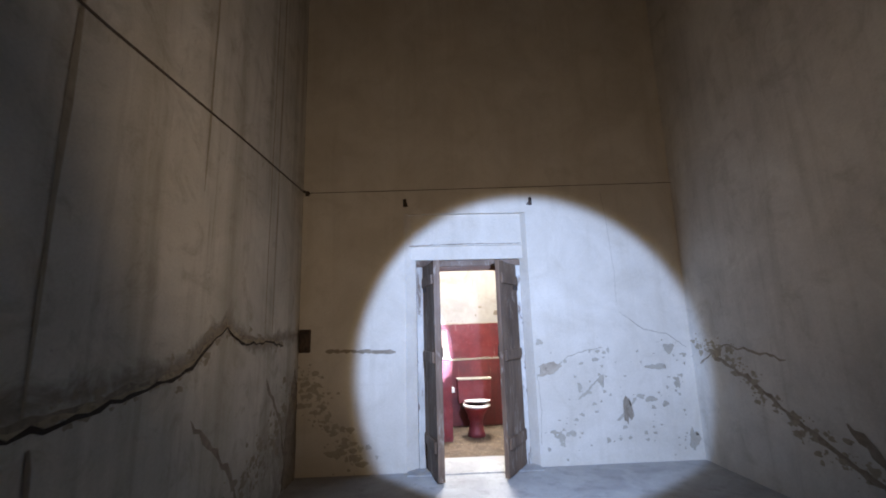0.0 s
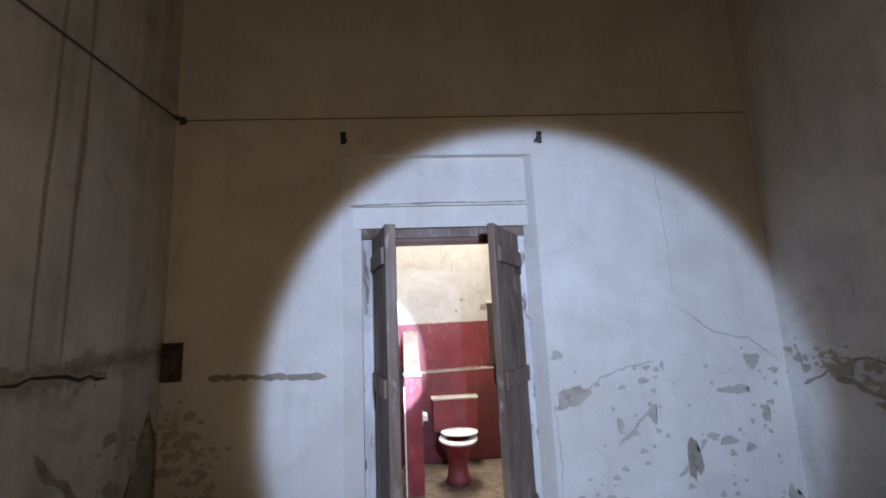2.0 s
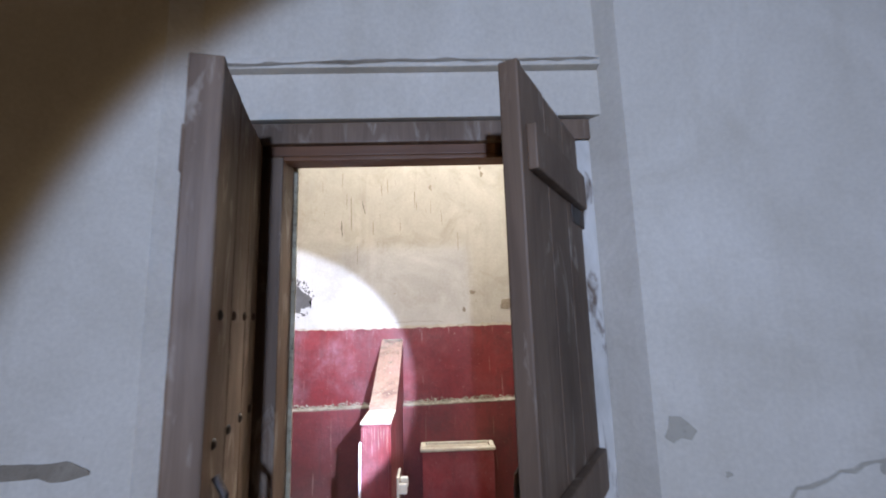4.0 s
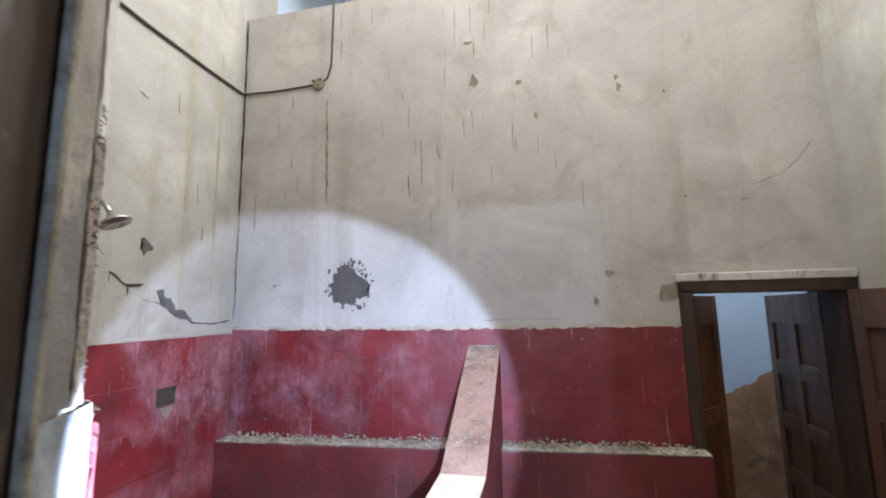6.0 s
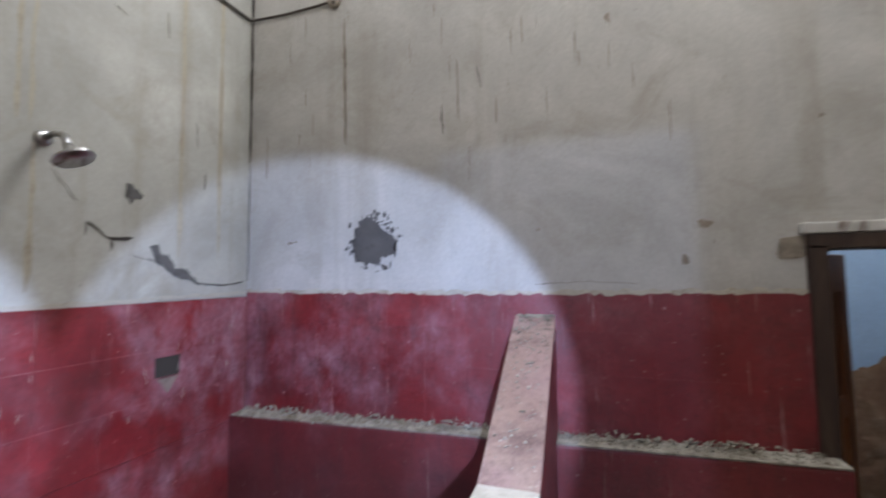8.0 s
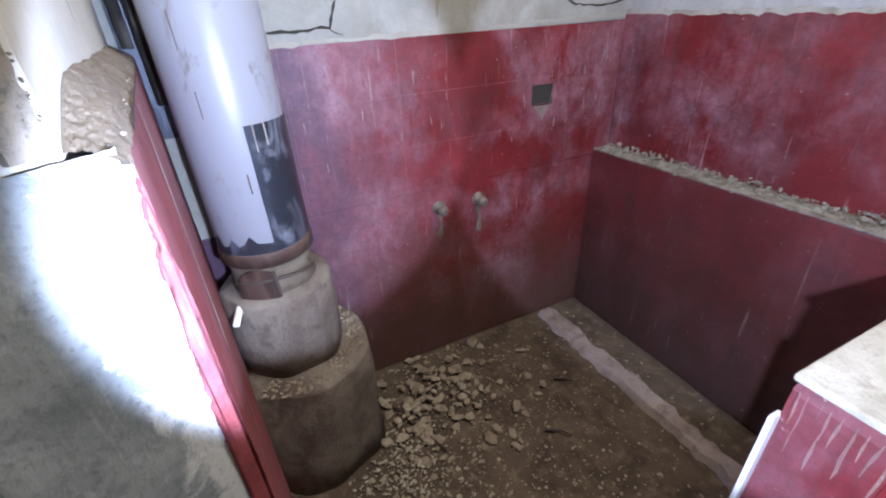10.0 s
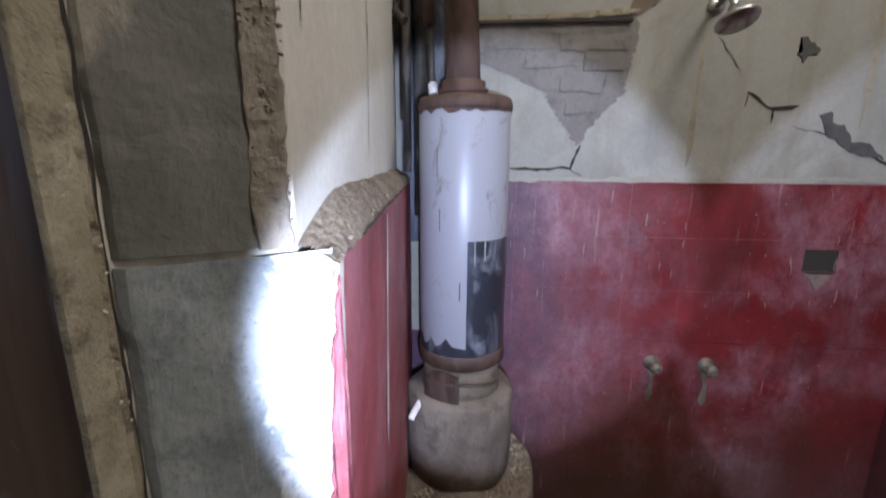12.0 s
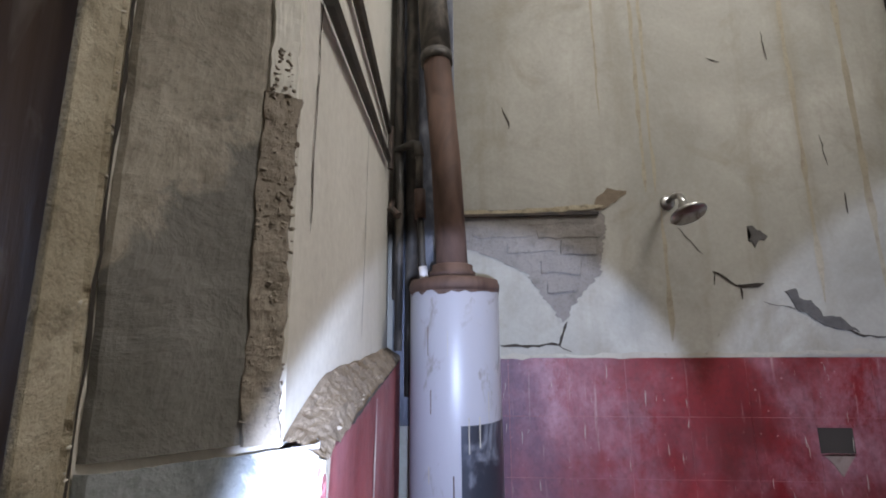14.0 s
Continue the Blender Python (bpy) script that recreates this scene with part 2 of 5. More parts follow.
M_BROWN = rough_stone("crumbling_render", (0.20, 0.165, 0.125), (0.29, 0.25, 0.195), (0.12, 0.097, 0.072), 18, 0.008)
M_SAND = rough_stone("sandy_render", (0.26, 0.215, 0.14), (0.43, 0.375, 0.27), (0.085, 0.068, 0.04), 34, 0.010)
M_EARTH = rough_stone("bare_earth_wall", (0.22, 0.105, 0.052), (0.32, 0.175, 0.09), (0.40, 0.25, 0.15), 8, 0.03)
M_RUBBLE = rough_stone("plaster_rubble", (0.20, 0.15, 0.095), (0.33, 0.27, 0.185), (0.10, 0.07, 0.042), 25, 0.004)
M_KERB = rough_stone("chipped_kerb_cement", (0.20, 0.145, 0.12), (0.30, 0.235, 0.20), (0.11, 0.075, 0.055), 16, 0.006)
M_DIRT = rough_stone("dirt_floor", (0.060, 0.038, 0.022), (0.125, 0.086, 0.052), (0.21, 0.155, 0.095), 17, 0.022)
M_PATCH = rough_stone("dark_cement_repair", (0.075, 0.070, 0.066), (0.10, 0.094, 0.088), (0.055, 0.05, 0.046), 16, 0.008)
M_FLOOR = rough_stone("dusty_cement_floor", (0.26, 0.25, 0.24), (0.36, 0.35, 0.33), (0.20, 0.19, 0.18), 6, 0.006)
M_MASON = rough_stone("bare_masonry", (0.16, 0.145, 0.13), (0.23, 0.21, 0.19), (0.11, 0.097, 0.085), 12, 0.012)
M_BASE = rough_stone("dirty_plinth_cement", (0.095, 0.068, 0.050), (0.24, 0.20, 0.155), (0.06, 0.032, 0.024), 9, 0.016)
M_STAIN = rough_stone("damp_stain", (0.34, 0.31, 0.255), (0.40, 0.37, 0.31), (0.28, 0.25, 0.20), 6, 0.002)
M_DROP = rough_stone("bird_lime_litter", (0.15, 0.125, 0.09), (0.34, 0.31, 0.25), (0.045, 0.036, 0.026), 38, 0.004)
M_CEIL = wood("dark_ceiling_boards", (0.06, 0.042, 0.03), (0.10, 0.07, 0.05), (0.16, 0.13, 0.10), (1, 0.06, 1), 0.2)
M_LEAF = wood("weathered_door_wood", (0.10, 0.060, 0.036), (0.17, 0.112, 0.075), (0.33, 0.28, 0.23), dusty=0.6)
M_CHIPPED = wood("chipped_white_paint", (0.46, 0.44, 0.40), (0.58, 0.56, 0.52), (0.11, 0.07, 0.045), (1, 1, 0.3), dusty=0.95)
M_BEAM = wood("dark_lintel_wood", (0.085, 0.031, 0.010), (0.135, 0.052, 0.018), (0.18, 0.115, 0.06), (0.06, 1, 1), 0.25)
M_DOOR = wood("brown_door_wood", (0.060, 0.028, 0.016), (0.115, 0.056, 0.032), (0.19, 0.12, 0.075), dusty=0.35, rough=0.42)
M_SHUTTER = wood("reddish_door_wood", (0.13, 0.052, 0.022), (0.22, 0.095, 0.042), (0.28, 0.17, 0.10), dusty=0.25, rough=0.5)
M_DARKWOOD = wood("dark_frame_wood", (0.026, 0.012, 0.007), (0.050, 0.024, 0.013), (0.11, 0.075, 0.05), dusty=0.2)
# Near-black for cracks and the soap hole: their inner shade as plain colour.
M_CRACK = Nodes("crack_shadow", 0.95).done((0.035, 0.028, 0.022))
M_CABLE = Nodes("old_cable", 0.7).done((0.06, 0.045, 0.035))
M_WHITE = metal("white_enamel", (0.29, 0.285, 0.31), (0.20, 0.18, 0.175), 0.35, 0.0, (0.60, 0.70))
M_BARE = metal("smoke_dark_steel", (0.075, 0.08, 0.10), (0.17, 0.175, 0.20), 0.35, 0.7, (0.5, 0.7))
M_RUST = metal("rusty_steel", (0.065, 0.036, 0.026), (0.115, 0.066, 0.048), 0.6, 0.35, (0.4, 0.65))
M_PIPE = metal("tarnished_pipe", (0.055, 0.05, 0.045), (0.14, 0.12, 0.10), 0.5, 0.6, (0.45, 0.65))
M_CHROME = metal("dull_chrome", (0.42, 0.41, 0.39), (0.20, 0.17, 0.13), 0.28, 1.0, (0.55, 0.7))
M_CORRODED = metal("corroded_brass", (0.20, 0.165, 0.13), (0.11, 0.075, 0.055), 0.55, 0.5, (0.45, 0.62))
M_IRON = metal("hand_forged_iron", (0.035, 0.03, 0.028), (0.09, 0.06, 0.045), 0.55, 0.6, (0.45, 0.65))
M_PORC = metal("grubby_porcelain", (0.72, 0.70, 0.64), (0.46, 0.40, 0.30), 0.2, 0.0, (0.56, 0.74))
M_CRUMB = rough_stone("crumbled_brown_plaster", (0.14, 0.106, 0.072), (0.20, 0.158, 0.112), (0.075, 0.055, 0.036), 26, 0.010)
M_DUST = rough_stone("pale_step_dust", (0.36, 0.32, 0.25), (0.50, 0.46, 0.38), (0.22, 0.18, 0.13), 20, 0.006)
M_LINE = Nodes("white_paint_line", 0.7).done((0.72, 0.68, 0.66))


# ---- mesh helpers ----
def link_mesh(name, bm, mat, smooth=False):
    bmesh.ops.recalc_face_normals(bm, faces=bm.faces)
    me = bpy.data.meshes.new(name)
    bm.to_mesh(me)
    bm.free()
    me.materials.append(mat)
    if smooth:
        for p in me.polygons:
            p.use_smooth = True
    return new(name, me)


def part(name, bm, mat, parent, label="", smooth=False):
    ob = link_mesh(name, bm, mat, smooth)
    ob.parent = parent
    if parent:
        ob.matrix_parent_inverse = parent.matrix_world.inverted()
    return tagged(ob, label)


def thing(name, label, category, at=(0, 0, 0), group="", kind=""):
    ob = new(name)
    ob.empty_display_size = 0.05
    ob.matrix_world = Matrix.Translation(at)
    bpy.context.view_layer.update()
    return tagged(ob, label, category, group, kind)


def box(bm, x0, x1, y0, y1, z0, z1, bevel=0.0):
    m = Matrix.Translation(((x0 + x1) / 2, (y0 + y1) / 2, (z0 + z1) / 2)) @ Matrix.Diagonal((x1 - x0, y1 - y0, z1 - z0, 1))
    g = bmesh.ops.create_cube(bm, size=1, matrix=m)
    if bevel:
        edges = list({e for v in g["verts"] for e in v.link_edges})
        bmesh.ops.bevel(bm, geom=edges, offset=bevel, segments=2, affect="EDGES", profile=0.6)
    return bm


def boxes(*rows, bevel=0.0):
    bm = bmesh.new()
    for r in rows:
        box(bm, *r, bevel=bevel)
    return bm


def prism(plan, z0, z1):
    """An upright block over a plan outline."""
    bm = bmesh.new()
    low = [bm.verts.new((x, y, z0)) for x, y in plan]
    high = [bm.verts.new((x, y, z1)) for x, y in plan]
    bm.faces.new(low)
    bm.faces.new(high)
    for i in range(len(plan)):
        j = (i + 1) % len(plan)
        bm.faces.new((low[i], low[j], high[j], high[i]))
    return bm


def turned(profile, at, seg=40, bm=None, close=True):
    """A body of revolution about an upright axis; profile: (radius, height)."""
    bm = bm or bmesh.new()
    rings = []
    for r, z in profile:
        rings.append([bm.verts.new((at[0] + r * math.cos(2 * math.pi * k / seg), at[1] + r * math.sin(2 * math.pi * k / seg), at[2] + z)) for k in range(seg)])
    for a, b in zip(rings, rings[1:]):
        for k in range(seg):
            bm.faces.new((a[k], a[(k + 1) % seg], b[(k + 1) % seg], b[k]))
    if close:
        bm.faces.new(rings[0])
        bm.faces.new(rings[-1])
    return bm


def tube(points, r, seg=12, bm=None, r_end=None):
    """A round bar along a line of points."""
    bm = bm or bmesh.new()
    pts = [Vector(p) for p in points]
    rings = []
    for i, p in enumerate(pts):
        d = (pts[min(i + 1, len(pts) - 1)] - pts[max(i - 1, 0)]).normalized()
        u = d.cross(Vector((0.31, 0.87, 0.38))).normalized()
        v = d.cross(u)
        rr = r if r_end is None else r + (r_end - r) * i / (len(pts) - 1)
        rings.append([bm.verts.new(p + rr * (math.cos(2 * math.pi * k / seg) * u + math.sin(2 * math.pi * k / seg) * v)) for k in range(seg)])
    for a, b in zip(rings, rings[1:]):
        for k in range(seg):
            bm.faces.new((a[k], a[(k + 1) % seg], b[(k + 1) % seg], b[k]))
    bm.faces.new(rings[0])
    bm.faces.new(rings[-1])
    return bm


class Plane:
    """A wall face: an origin, the way along it and its outward normal."""

    def __init__(self, origin, along, out):
        self.o, self.a, self.n = Vector(origin), Vector(along).normalized(), Vector(out).normalized()

    def at(self, s, z, d=0.0):
        p = self.o + self.a * s + self.n * d
        return Vector((p.x, p.y, z))


def ragged(rng, corners, step, amp):
    """A torn outline through a few corners (s, z)."""
    out = []
    for i, (s, z) in enumerate(corners):
        s2, z2 = corners[(i + 1) % len(corners)]
        k = max(1, int(math.hypot(s2 - s, z2 - z) / step))
        for j in range(k):
            f = j / k
            out.append((s + (s2 - s) * f + rng.uniform(-amp, amp), z + (z2 - z) * f + rng.uniform(-amp, amp)))
    for r in (0.5, 0.28) if step < 0.07 and amp > 0.0025 else ():
        fine = []
        for i, (s, z) in enumerate(out):
            s2, z2 = out[(i + 1) % len(out)]
            fine += [(s, z), ((s + s2) / 2 + rng.uniform(-amp, amp) * r, (z + z2) / 2 + rng.uniform(-amp, amp) * r)]
        out = fine
    return out


def sheet(plane, outline, d0, d1):
    """A thin torn layer on a wall face, from depth d0 to d1, with a crumbled rim."""
    bm = bmesh.new()
    cs = sum(p[0] for p in outline) / len(outline)
    cz = sum(p[1] for p in outline) / len(outline)
    back = [bm.verts.new(plane.at(s, z, d0)) for s, z in outline]
    front = []
    for s, z in outline:
        k = min(0.02, 0.003 / (math.hypot(cs - s, cz - z) + 1e-6))
        front.append(bm.verts.new(plane.at(s + (cs - s) * k, z + (cz - z) * k, d1)))
    for i in range(len(outline)):
        j = (i + 1) % len(outline)
        bm.faces.new((back[i], back[j], front[j], front[i]))
    face = bm.faces.new(front)
    bmesh.ops.triangulate(bm, faces=[face])
    return bm


def blotch(rng, s, z, rs, rz, jag=0.25, n=26):
    pts = []
    ph = rng.uniform(0, 9)
    for k in range(n):
        a = 2 * math.pi * k / n
        r = 1 + jag * math.sin(3 * a + ph) * 0.5 + rng.uniform(-jag, jag) * 0.6
        pts.append((s + rs * r * math.cos(a), z + rz * r * math.sin(a)))
    return pts


def ribbon(plane, rng, line, width, d=0.002, step=0.03, wob=0.006):
    """A crack: a thin wandering strip of changing width."""
    bm = bmesh.new()
    pts = []
    for (s, z), (s2, z2) in zip(line, line[1:]):
        k = max(1, int(math.hypot(s2 - s, z2 - z) / step))
        for j in range(k):
            pts.append((s + (s2 - s) * j / k + rng.uniform(-wob, wob), z + (z2 - z) * j / k + rng.uniform(-wob, wob)))
    pts.append(line[-1])
    rows = []
    for i, (s, z) in enumerate(pts):
        a, b = pts[max(i - 1, 0)], pts[min(i + 1, len(pts) - 1)]
        ds, dz = b[0] - a[0], b[1] - a[1]
        ln = math.hypot(ds, dz) or 1
        w = width * rng.uniform(0.35, 1.0) * (0.25 if i in (0, len(pts) - 1) else 1) / 2
        rows.append((bm.verts.new(plane.at(s - dz / ln * w, z + ds / ln * w, d)), bm.verts.new(plane.at(s + dz / ln * w, z - ds / ln * w, d))))
    for (a, b), (c, e) in zip(rows, rows[1:]):
        bm.faces.new((a, b, e, c))
    return bm


ball = bmesh.new()
bmesh.ops.create_icosphere(ball, subdivisions=1, radius=1.0)
BALL_V = [v.co.copy() for v in ball.verts]
BALL_F = [[v.index for v in f.verts] for f in ball.faces]
ball.free()


def lump(rng, bm, at, size, flat=0.6):
    """One small angular crumb."""
    turn = Euler((rng.uniform(0, 6), rng.uniform(0, 6), rng.uniform(0, 6))).to_matrix()
    sc = (rng.uniform(0.6, 1.25), rng.uniform(0.5, 1.0), rng.uniform(0.3, 0.7))
    vs = []
    for co in BALL_V:
        c = turn @ (Vector((co.x * sc[0], co.y * sc[1], co.z * sc[2])) * rng.uniform(0.65, 1.15))
        vs.append(bm.verts.new(Vector((c.x, c.y, c.z * flat)) * size + Vector(at)))
    for f in BALL_F:
        bm.faces.new([vs[k] for k in f])


def structure(name, bm, mat, label, category):
    return tagged(link_mesh(name, bm, mat), label, category, kind="structure")


# ---- the large structure ----
P_ROOM = Plane((0, 0, 0), (1, 0, 0), (0, -1, 0))
P_ROOM_LEFT = Plane((-1.13, 0, 0), (0, 1, 0), (1, 0, 0))
P_ROOM_RIGHT = Plane((2.95, 0, 0), (0, 1, 0), (-1, 0, 0))
P_WEST = Plane((-1.01, 0, 0), (0, 1, 0), (1, 0, 0))
P_NORTH = Plane((0, 2.06, 0), (1, 0, 0), (0, -1, 0))
P_NORTH_LOW = Plane((0, 1.955, 0), (1, 0, 0), (0, -1, 0))
P_FRONT = Plane((0.147, 0.358, 0), (-1.157, -0.123, 0), (-0.123, 1.157, 0))
P_FRONT_UP = Plane((0.164, 0.331, 0), (-1.174, -0.141, 0), (-0.141, 1.174, 0))
P_JAMB = Plane((0.24, 0.213, 0), (-0.093, 0.145, 0), (0.145, 0.093, 0))
P_EAST = Plane((1.96, 0, 0), (0, 1, 0), (-1, 0, 0))
P_PASSAGE = Plane((0, 3.36, 0), (1, 0, 0), (0, -1, 0))

structure("floor_1", boxes((-1.5, 3.3, -6.6, 0.1, -0.15, 0.0)), M_FLOOR, "dusty grey cement floor of the dark room", "floor")
structure("floor_2", boxes((-1.4, 2.3, 0.1, 2.2, -0.15, -0.004)), M_DIRT, "dirt-covered washroom floor strewn with plaster crumbs", "floor")
structure("floor_3", boxes((0.6, 3.2, 2.2, 3.6, -0.15, -0.008)), M_DIRT, "earthen floor of the passage behind the washroom", "floor")
structure("ceiling_1", boxes((-1.5, 3.3, -6.6, 0.0, 5.3, 5.45)), M_CEIL, "dark boarded ceiling high above the room", "ceiling")
structure("ceiling_2", boxes((-1.31, -0.25, 0.42, 2.36, 4.8, 4.95), (1.25, 2.26, 0.42, 2.36, 4.8, 4.95), (-0.25, 1.25, 0.42, 0.52, 4.8, 4.95),
                             (-0.25, 1.25, 1.68, 2.36, 4.8, 4.95)), M_WASH, "plastered washroom ceiling with an open roof light", "ceiling")
structure("ceiling_3", boxes((0.6, 1.4, 2.36, 3.66, 3.05, 3.2), (2.4, 3.2, 2.36, 3.66, 3.05, 3.2), (1.4, 2.4, 2.36, 2.7, 3.05, 3.2),
                             (1.4, 2.4, 3.2, 3.66, 3.05, 3.2)), M_WASH, "passage ceiling with a roof opening", "ceiling")

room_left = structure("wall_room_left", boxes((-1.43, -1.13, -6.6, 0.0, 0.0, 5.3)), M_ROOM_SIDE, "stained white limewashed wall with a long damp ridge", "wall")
room_right = structure("wall_room_right", boxes((2.95, 3.25, -6.6, 0.0, 0.0, 5.3)), M_ROOM_RIGHT, "grey limewashed wall with a peeling lower half", "wall")
structure("wall_room_back", boxes((-1.43, 3.25, -6.9, -6.6, 0.0, 5.3)), M_ROOM, "plain limewashed wall closing the dark room", "wall")
# the thick wall between the rooms: left and right of the doorway, and above it
wall_door = structure("wall_doorway_left", prism([(-1.43, 0.0), (-0.05, 0.0), (0.066, 0.10), (0.066, 0.213), (0.24, 0.213), (0.164, 0.331), (-1.01, 0.19), (-1.43, 0.14)], 0.0, 5.3),
                      M_ROOM, "thick limewashed wall left of the doorway with a splayed reveal", "wall")
part("dado_base", prism([(0.164, 0.331), (0.147, 0.358), (-1.01, 0.235), (-1.01, 0.19)], 0.0, 1.422), M_GREY, wall_door, "thicker lower wall behind the red paint")
wall_door_r = structure("wall_doorway_right", prism([(3.25, 0.0), (3.25, 0.45), (1.33, 0.45), (1.20, 0.213), (1.20, 0.10), (1.27, 0.0)], 0.0, 5.3),
                        M_ROOM, "thick limewashed wall with peeling plaster beside the doorway", "wall")
wall_over = structure("wall_doorway_over", boxes((-0.05, 1.27, 0.0, 0.40, 2.60, 5.3), (-0.035, 1.255, 0.06, 0.213, 2.10, 2.60), (0.066, 1.33, 0.213, 0.40, 2.125, 2.60)),
                      M_ROOM, "limewashed wall above the doorway with a shallow recess", "wall")
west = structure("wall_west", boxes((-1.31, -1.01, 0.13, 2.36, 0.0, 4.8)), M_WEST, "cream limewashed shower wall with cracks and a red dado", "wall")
north = structure("wall_north", boxes((-1.01, 1.285, 2.06, 2.36, 0.0, 3.325), (1.95, 2.26, 2.06, 2.36, 0.0, 4.8), (1.285, 1.95, 2.06, 2.36, 1.64, 4.8)),
                  M_WASH, "cream limewashed wall streaked with damp above a red dado", "wall")
# The opening high in this wall is unseen, made for the added east lamp.
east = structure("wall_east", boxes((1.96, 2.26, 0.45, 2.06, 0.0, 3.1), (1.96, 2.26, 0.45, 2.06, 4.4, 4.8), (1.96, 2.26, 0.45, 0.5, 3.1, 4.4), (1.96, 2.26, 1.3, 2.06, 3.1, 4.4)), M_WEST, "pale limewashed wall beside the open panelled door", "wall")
passage = structure("wall_passage", boxes((0.6, 3.2, 3.36, 3.66, 0.0, 3.05)), M_BLUE, "pale blue limewashed wall with its lower plaster fallen", "wall")
structure("wall_passage_side", boxes((0.6, 0.9, 2.36, 3.36, 0.0, 3.05), (2.9, 3.2, 2.36, 3.36, 0.0, 3.05)), M_BLUE, "pale blue side walls of the passage", "wall")

# the dark roof space seen over the top of the north wall, left open to the sky at its unseen far end
structure("wall_loft", boxes((-1.31, -0.62, 3.4, 3.55, 2.9, 4.8), (-1.31, -1.01, 2.36, 3.4, 2.9, 4.8)), M_BLUE, "bluish wall of the roof space above the washroom", "wall")
structure("wall_loft_boards", boxes((-0.62, 1.43, 3.4, 3.5, 2.9, 4.8), (1.33, 1.43, 2.36, 3.4, 3.2, 4.8)), M_CEIL, "dark boards closing the roof space", "wall")
# Unseen floor, added only to stop sky light leaking in from below.
structure("floor_loft", boxes((-1.31, 0.6, 2.36, 3.4, 2.75, 2.9)), M_CEIL, "unseen dark floor added to shut sky light out of the roof space", "floor")
structure("ceiling_loft", boxes((-1.31, 0.5, 2.36, 3.55, 4.8, 4.95)), M_CEIL, "dark boarded roof over the washroom end", "ceiling")
for y, z in ((2.75, 3.62), (3.1, 3.95)):
    rafter = thing("rafter", "dark rough timber beam across the roof space", "beam", (0.2, y, z), "roof beams")
    part("beam", boxes((-1.01, 1.33, y - 0.07, y + 0.07, z, z + 0.16), bevel=0.012), M_CEIL, rafter)

# ---- the dark room: lines and damage on its walls ----
rng = random.Random(7)
part("broken_edge", ribbon(P_ROOM, rng, [(-0.86, 1.18), (-0.45, 1.165), (-0.15, 1.15)], 0.05, 0.006), M_BROWN, wall_door)
part("bare_patch", sheet(P_ROOM_LEFT, ragged(rng, [(-0.40, 0.0), (-0.02, 0.0), (-0.02, 0.75), (-0.10, 1.05), (-0.32, 0.55)], 0.05, 0.02), 0.0, 0.004), M_BROWN, room_left)
ridge = [(-4.8, 1.02), (-2.9, 1.10), (-2.3, 1.17), (-2.05, 1.22), (-1.85, 1.34), (-1.66, 1.43), (-1.4, 1.33), (-0.9, 1.32), (-0.5, 1.28)]
for k in range(3):
    part("crack", ribbon(P_ROOM_LEFT, rng, [(s, z - 0.012 * k) for s, z in ridge], 0.05 - 0.012 * k, 0.003 + 0.002 * k, 0.06, 0.012), (M_BROWN, M_SAND, M_CRACK)[k], room_left)
# The thin run at s -1.93 is a hanging wire drawn as a strip.
for s, z0, z1, w in ((-0.80, 1.3, 5.2, 0.045), (-0.97, 1.35, 5.2, 0.03), (-2.05, 2.2, 5.2, 0.03), (-1.93, 1.45, 2.75, 0.008), (-3.05, 1.1, 5.2, 0.05)):
    part("damp_run", ribbon(P_ROOM_LEFT, rng, [(s, z0), (s + 0.02, z1)], w, 0.0025, 0.35, 0.006), M_MOULD, room_left)
for line in ([(-3.0, 1.0), (-2.98, 0.1)], [(-2.0, 0.9), (-1.5, 0.5), (-1.2, 0.05)], [(-0.9, 1.0), (-0.5, 0.6), (-0.3, 0.1)]):
    part("crack", ribbon(P_ROOM_LEFT, rng, line, 0.05, 0.003, 0.06, 0.02), M_BROWN, room_left)
flakes = bmesh.new()
for k in range(120):
    f = rng.random()
    s = 1.32 + 1.6 * f + rng.uniform(-0.1, 0.1)
    z = rng.choice((0.25, 0.3 + 0.55 * f, 0.75 - 0.2 * f, 1.05)) + rng.gauss(0, 0.09)
    if 1.29 < s < 2.93 and 0.02 < z < 1.25:
        q = rng.uniform(0.004, 0.02) * (1.6 if rng.random() < 0.1 else 1)
        pts = [flakes.verts.new(P_ROOM.at(a, b, 0.0012 + 0.002 * k / 120)) for a, b in blotch(rng, s, z, q * rng.uniform(0.7, 1.8), q, 0.5, 9)]
        flakes.faces.new(pts)
tagged(part("peeling_flakes", flakes, M_STAIN, wall_door_r, "small spots where the limewash flaked off"), kind="stuff")


def spots(name, plane, n, where, lo, hi, mat, parent, label, d=0.0022):
    """Many small uneven spots on a wall face, strewn by where()."""
    bm = bmesh.new()
    for k in range(n):
        s, z = where(k)
        q = lo + (hi - lo) * rng.random() ** 2.5
        h = d + 0.003 * k / n
        bm.faces.new([bm.verts.new(plane.at(a, b, h)) for a, b in blotch(rng, s, z, q * rng.uniform(0.7, 2.0), q, 0.5, 9)])
    return tagged(part(name, bm, mat, parent, label), kind="stuff")


def along(line, spread):
    def where(k):
        i = rng.randrange(len(line) - 1)
        f = rng.random()
        (s0, z0), (s1, z1) = line[i], line[i + 1]
        return s0 + (s1 - s0) * f + rng.gauss(0, spread), z0 + (z1 - z0) * f + rng.gauss(0, spread * 0.6)
    return where


spots("mould_spots", P_ROOM_LEFT, 420, along(ridge[:], 0.045), 0.004, 0.022, M_MOULD, room_left, "dark mould along the damp ridge")
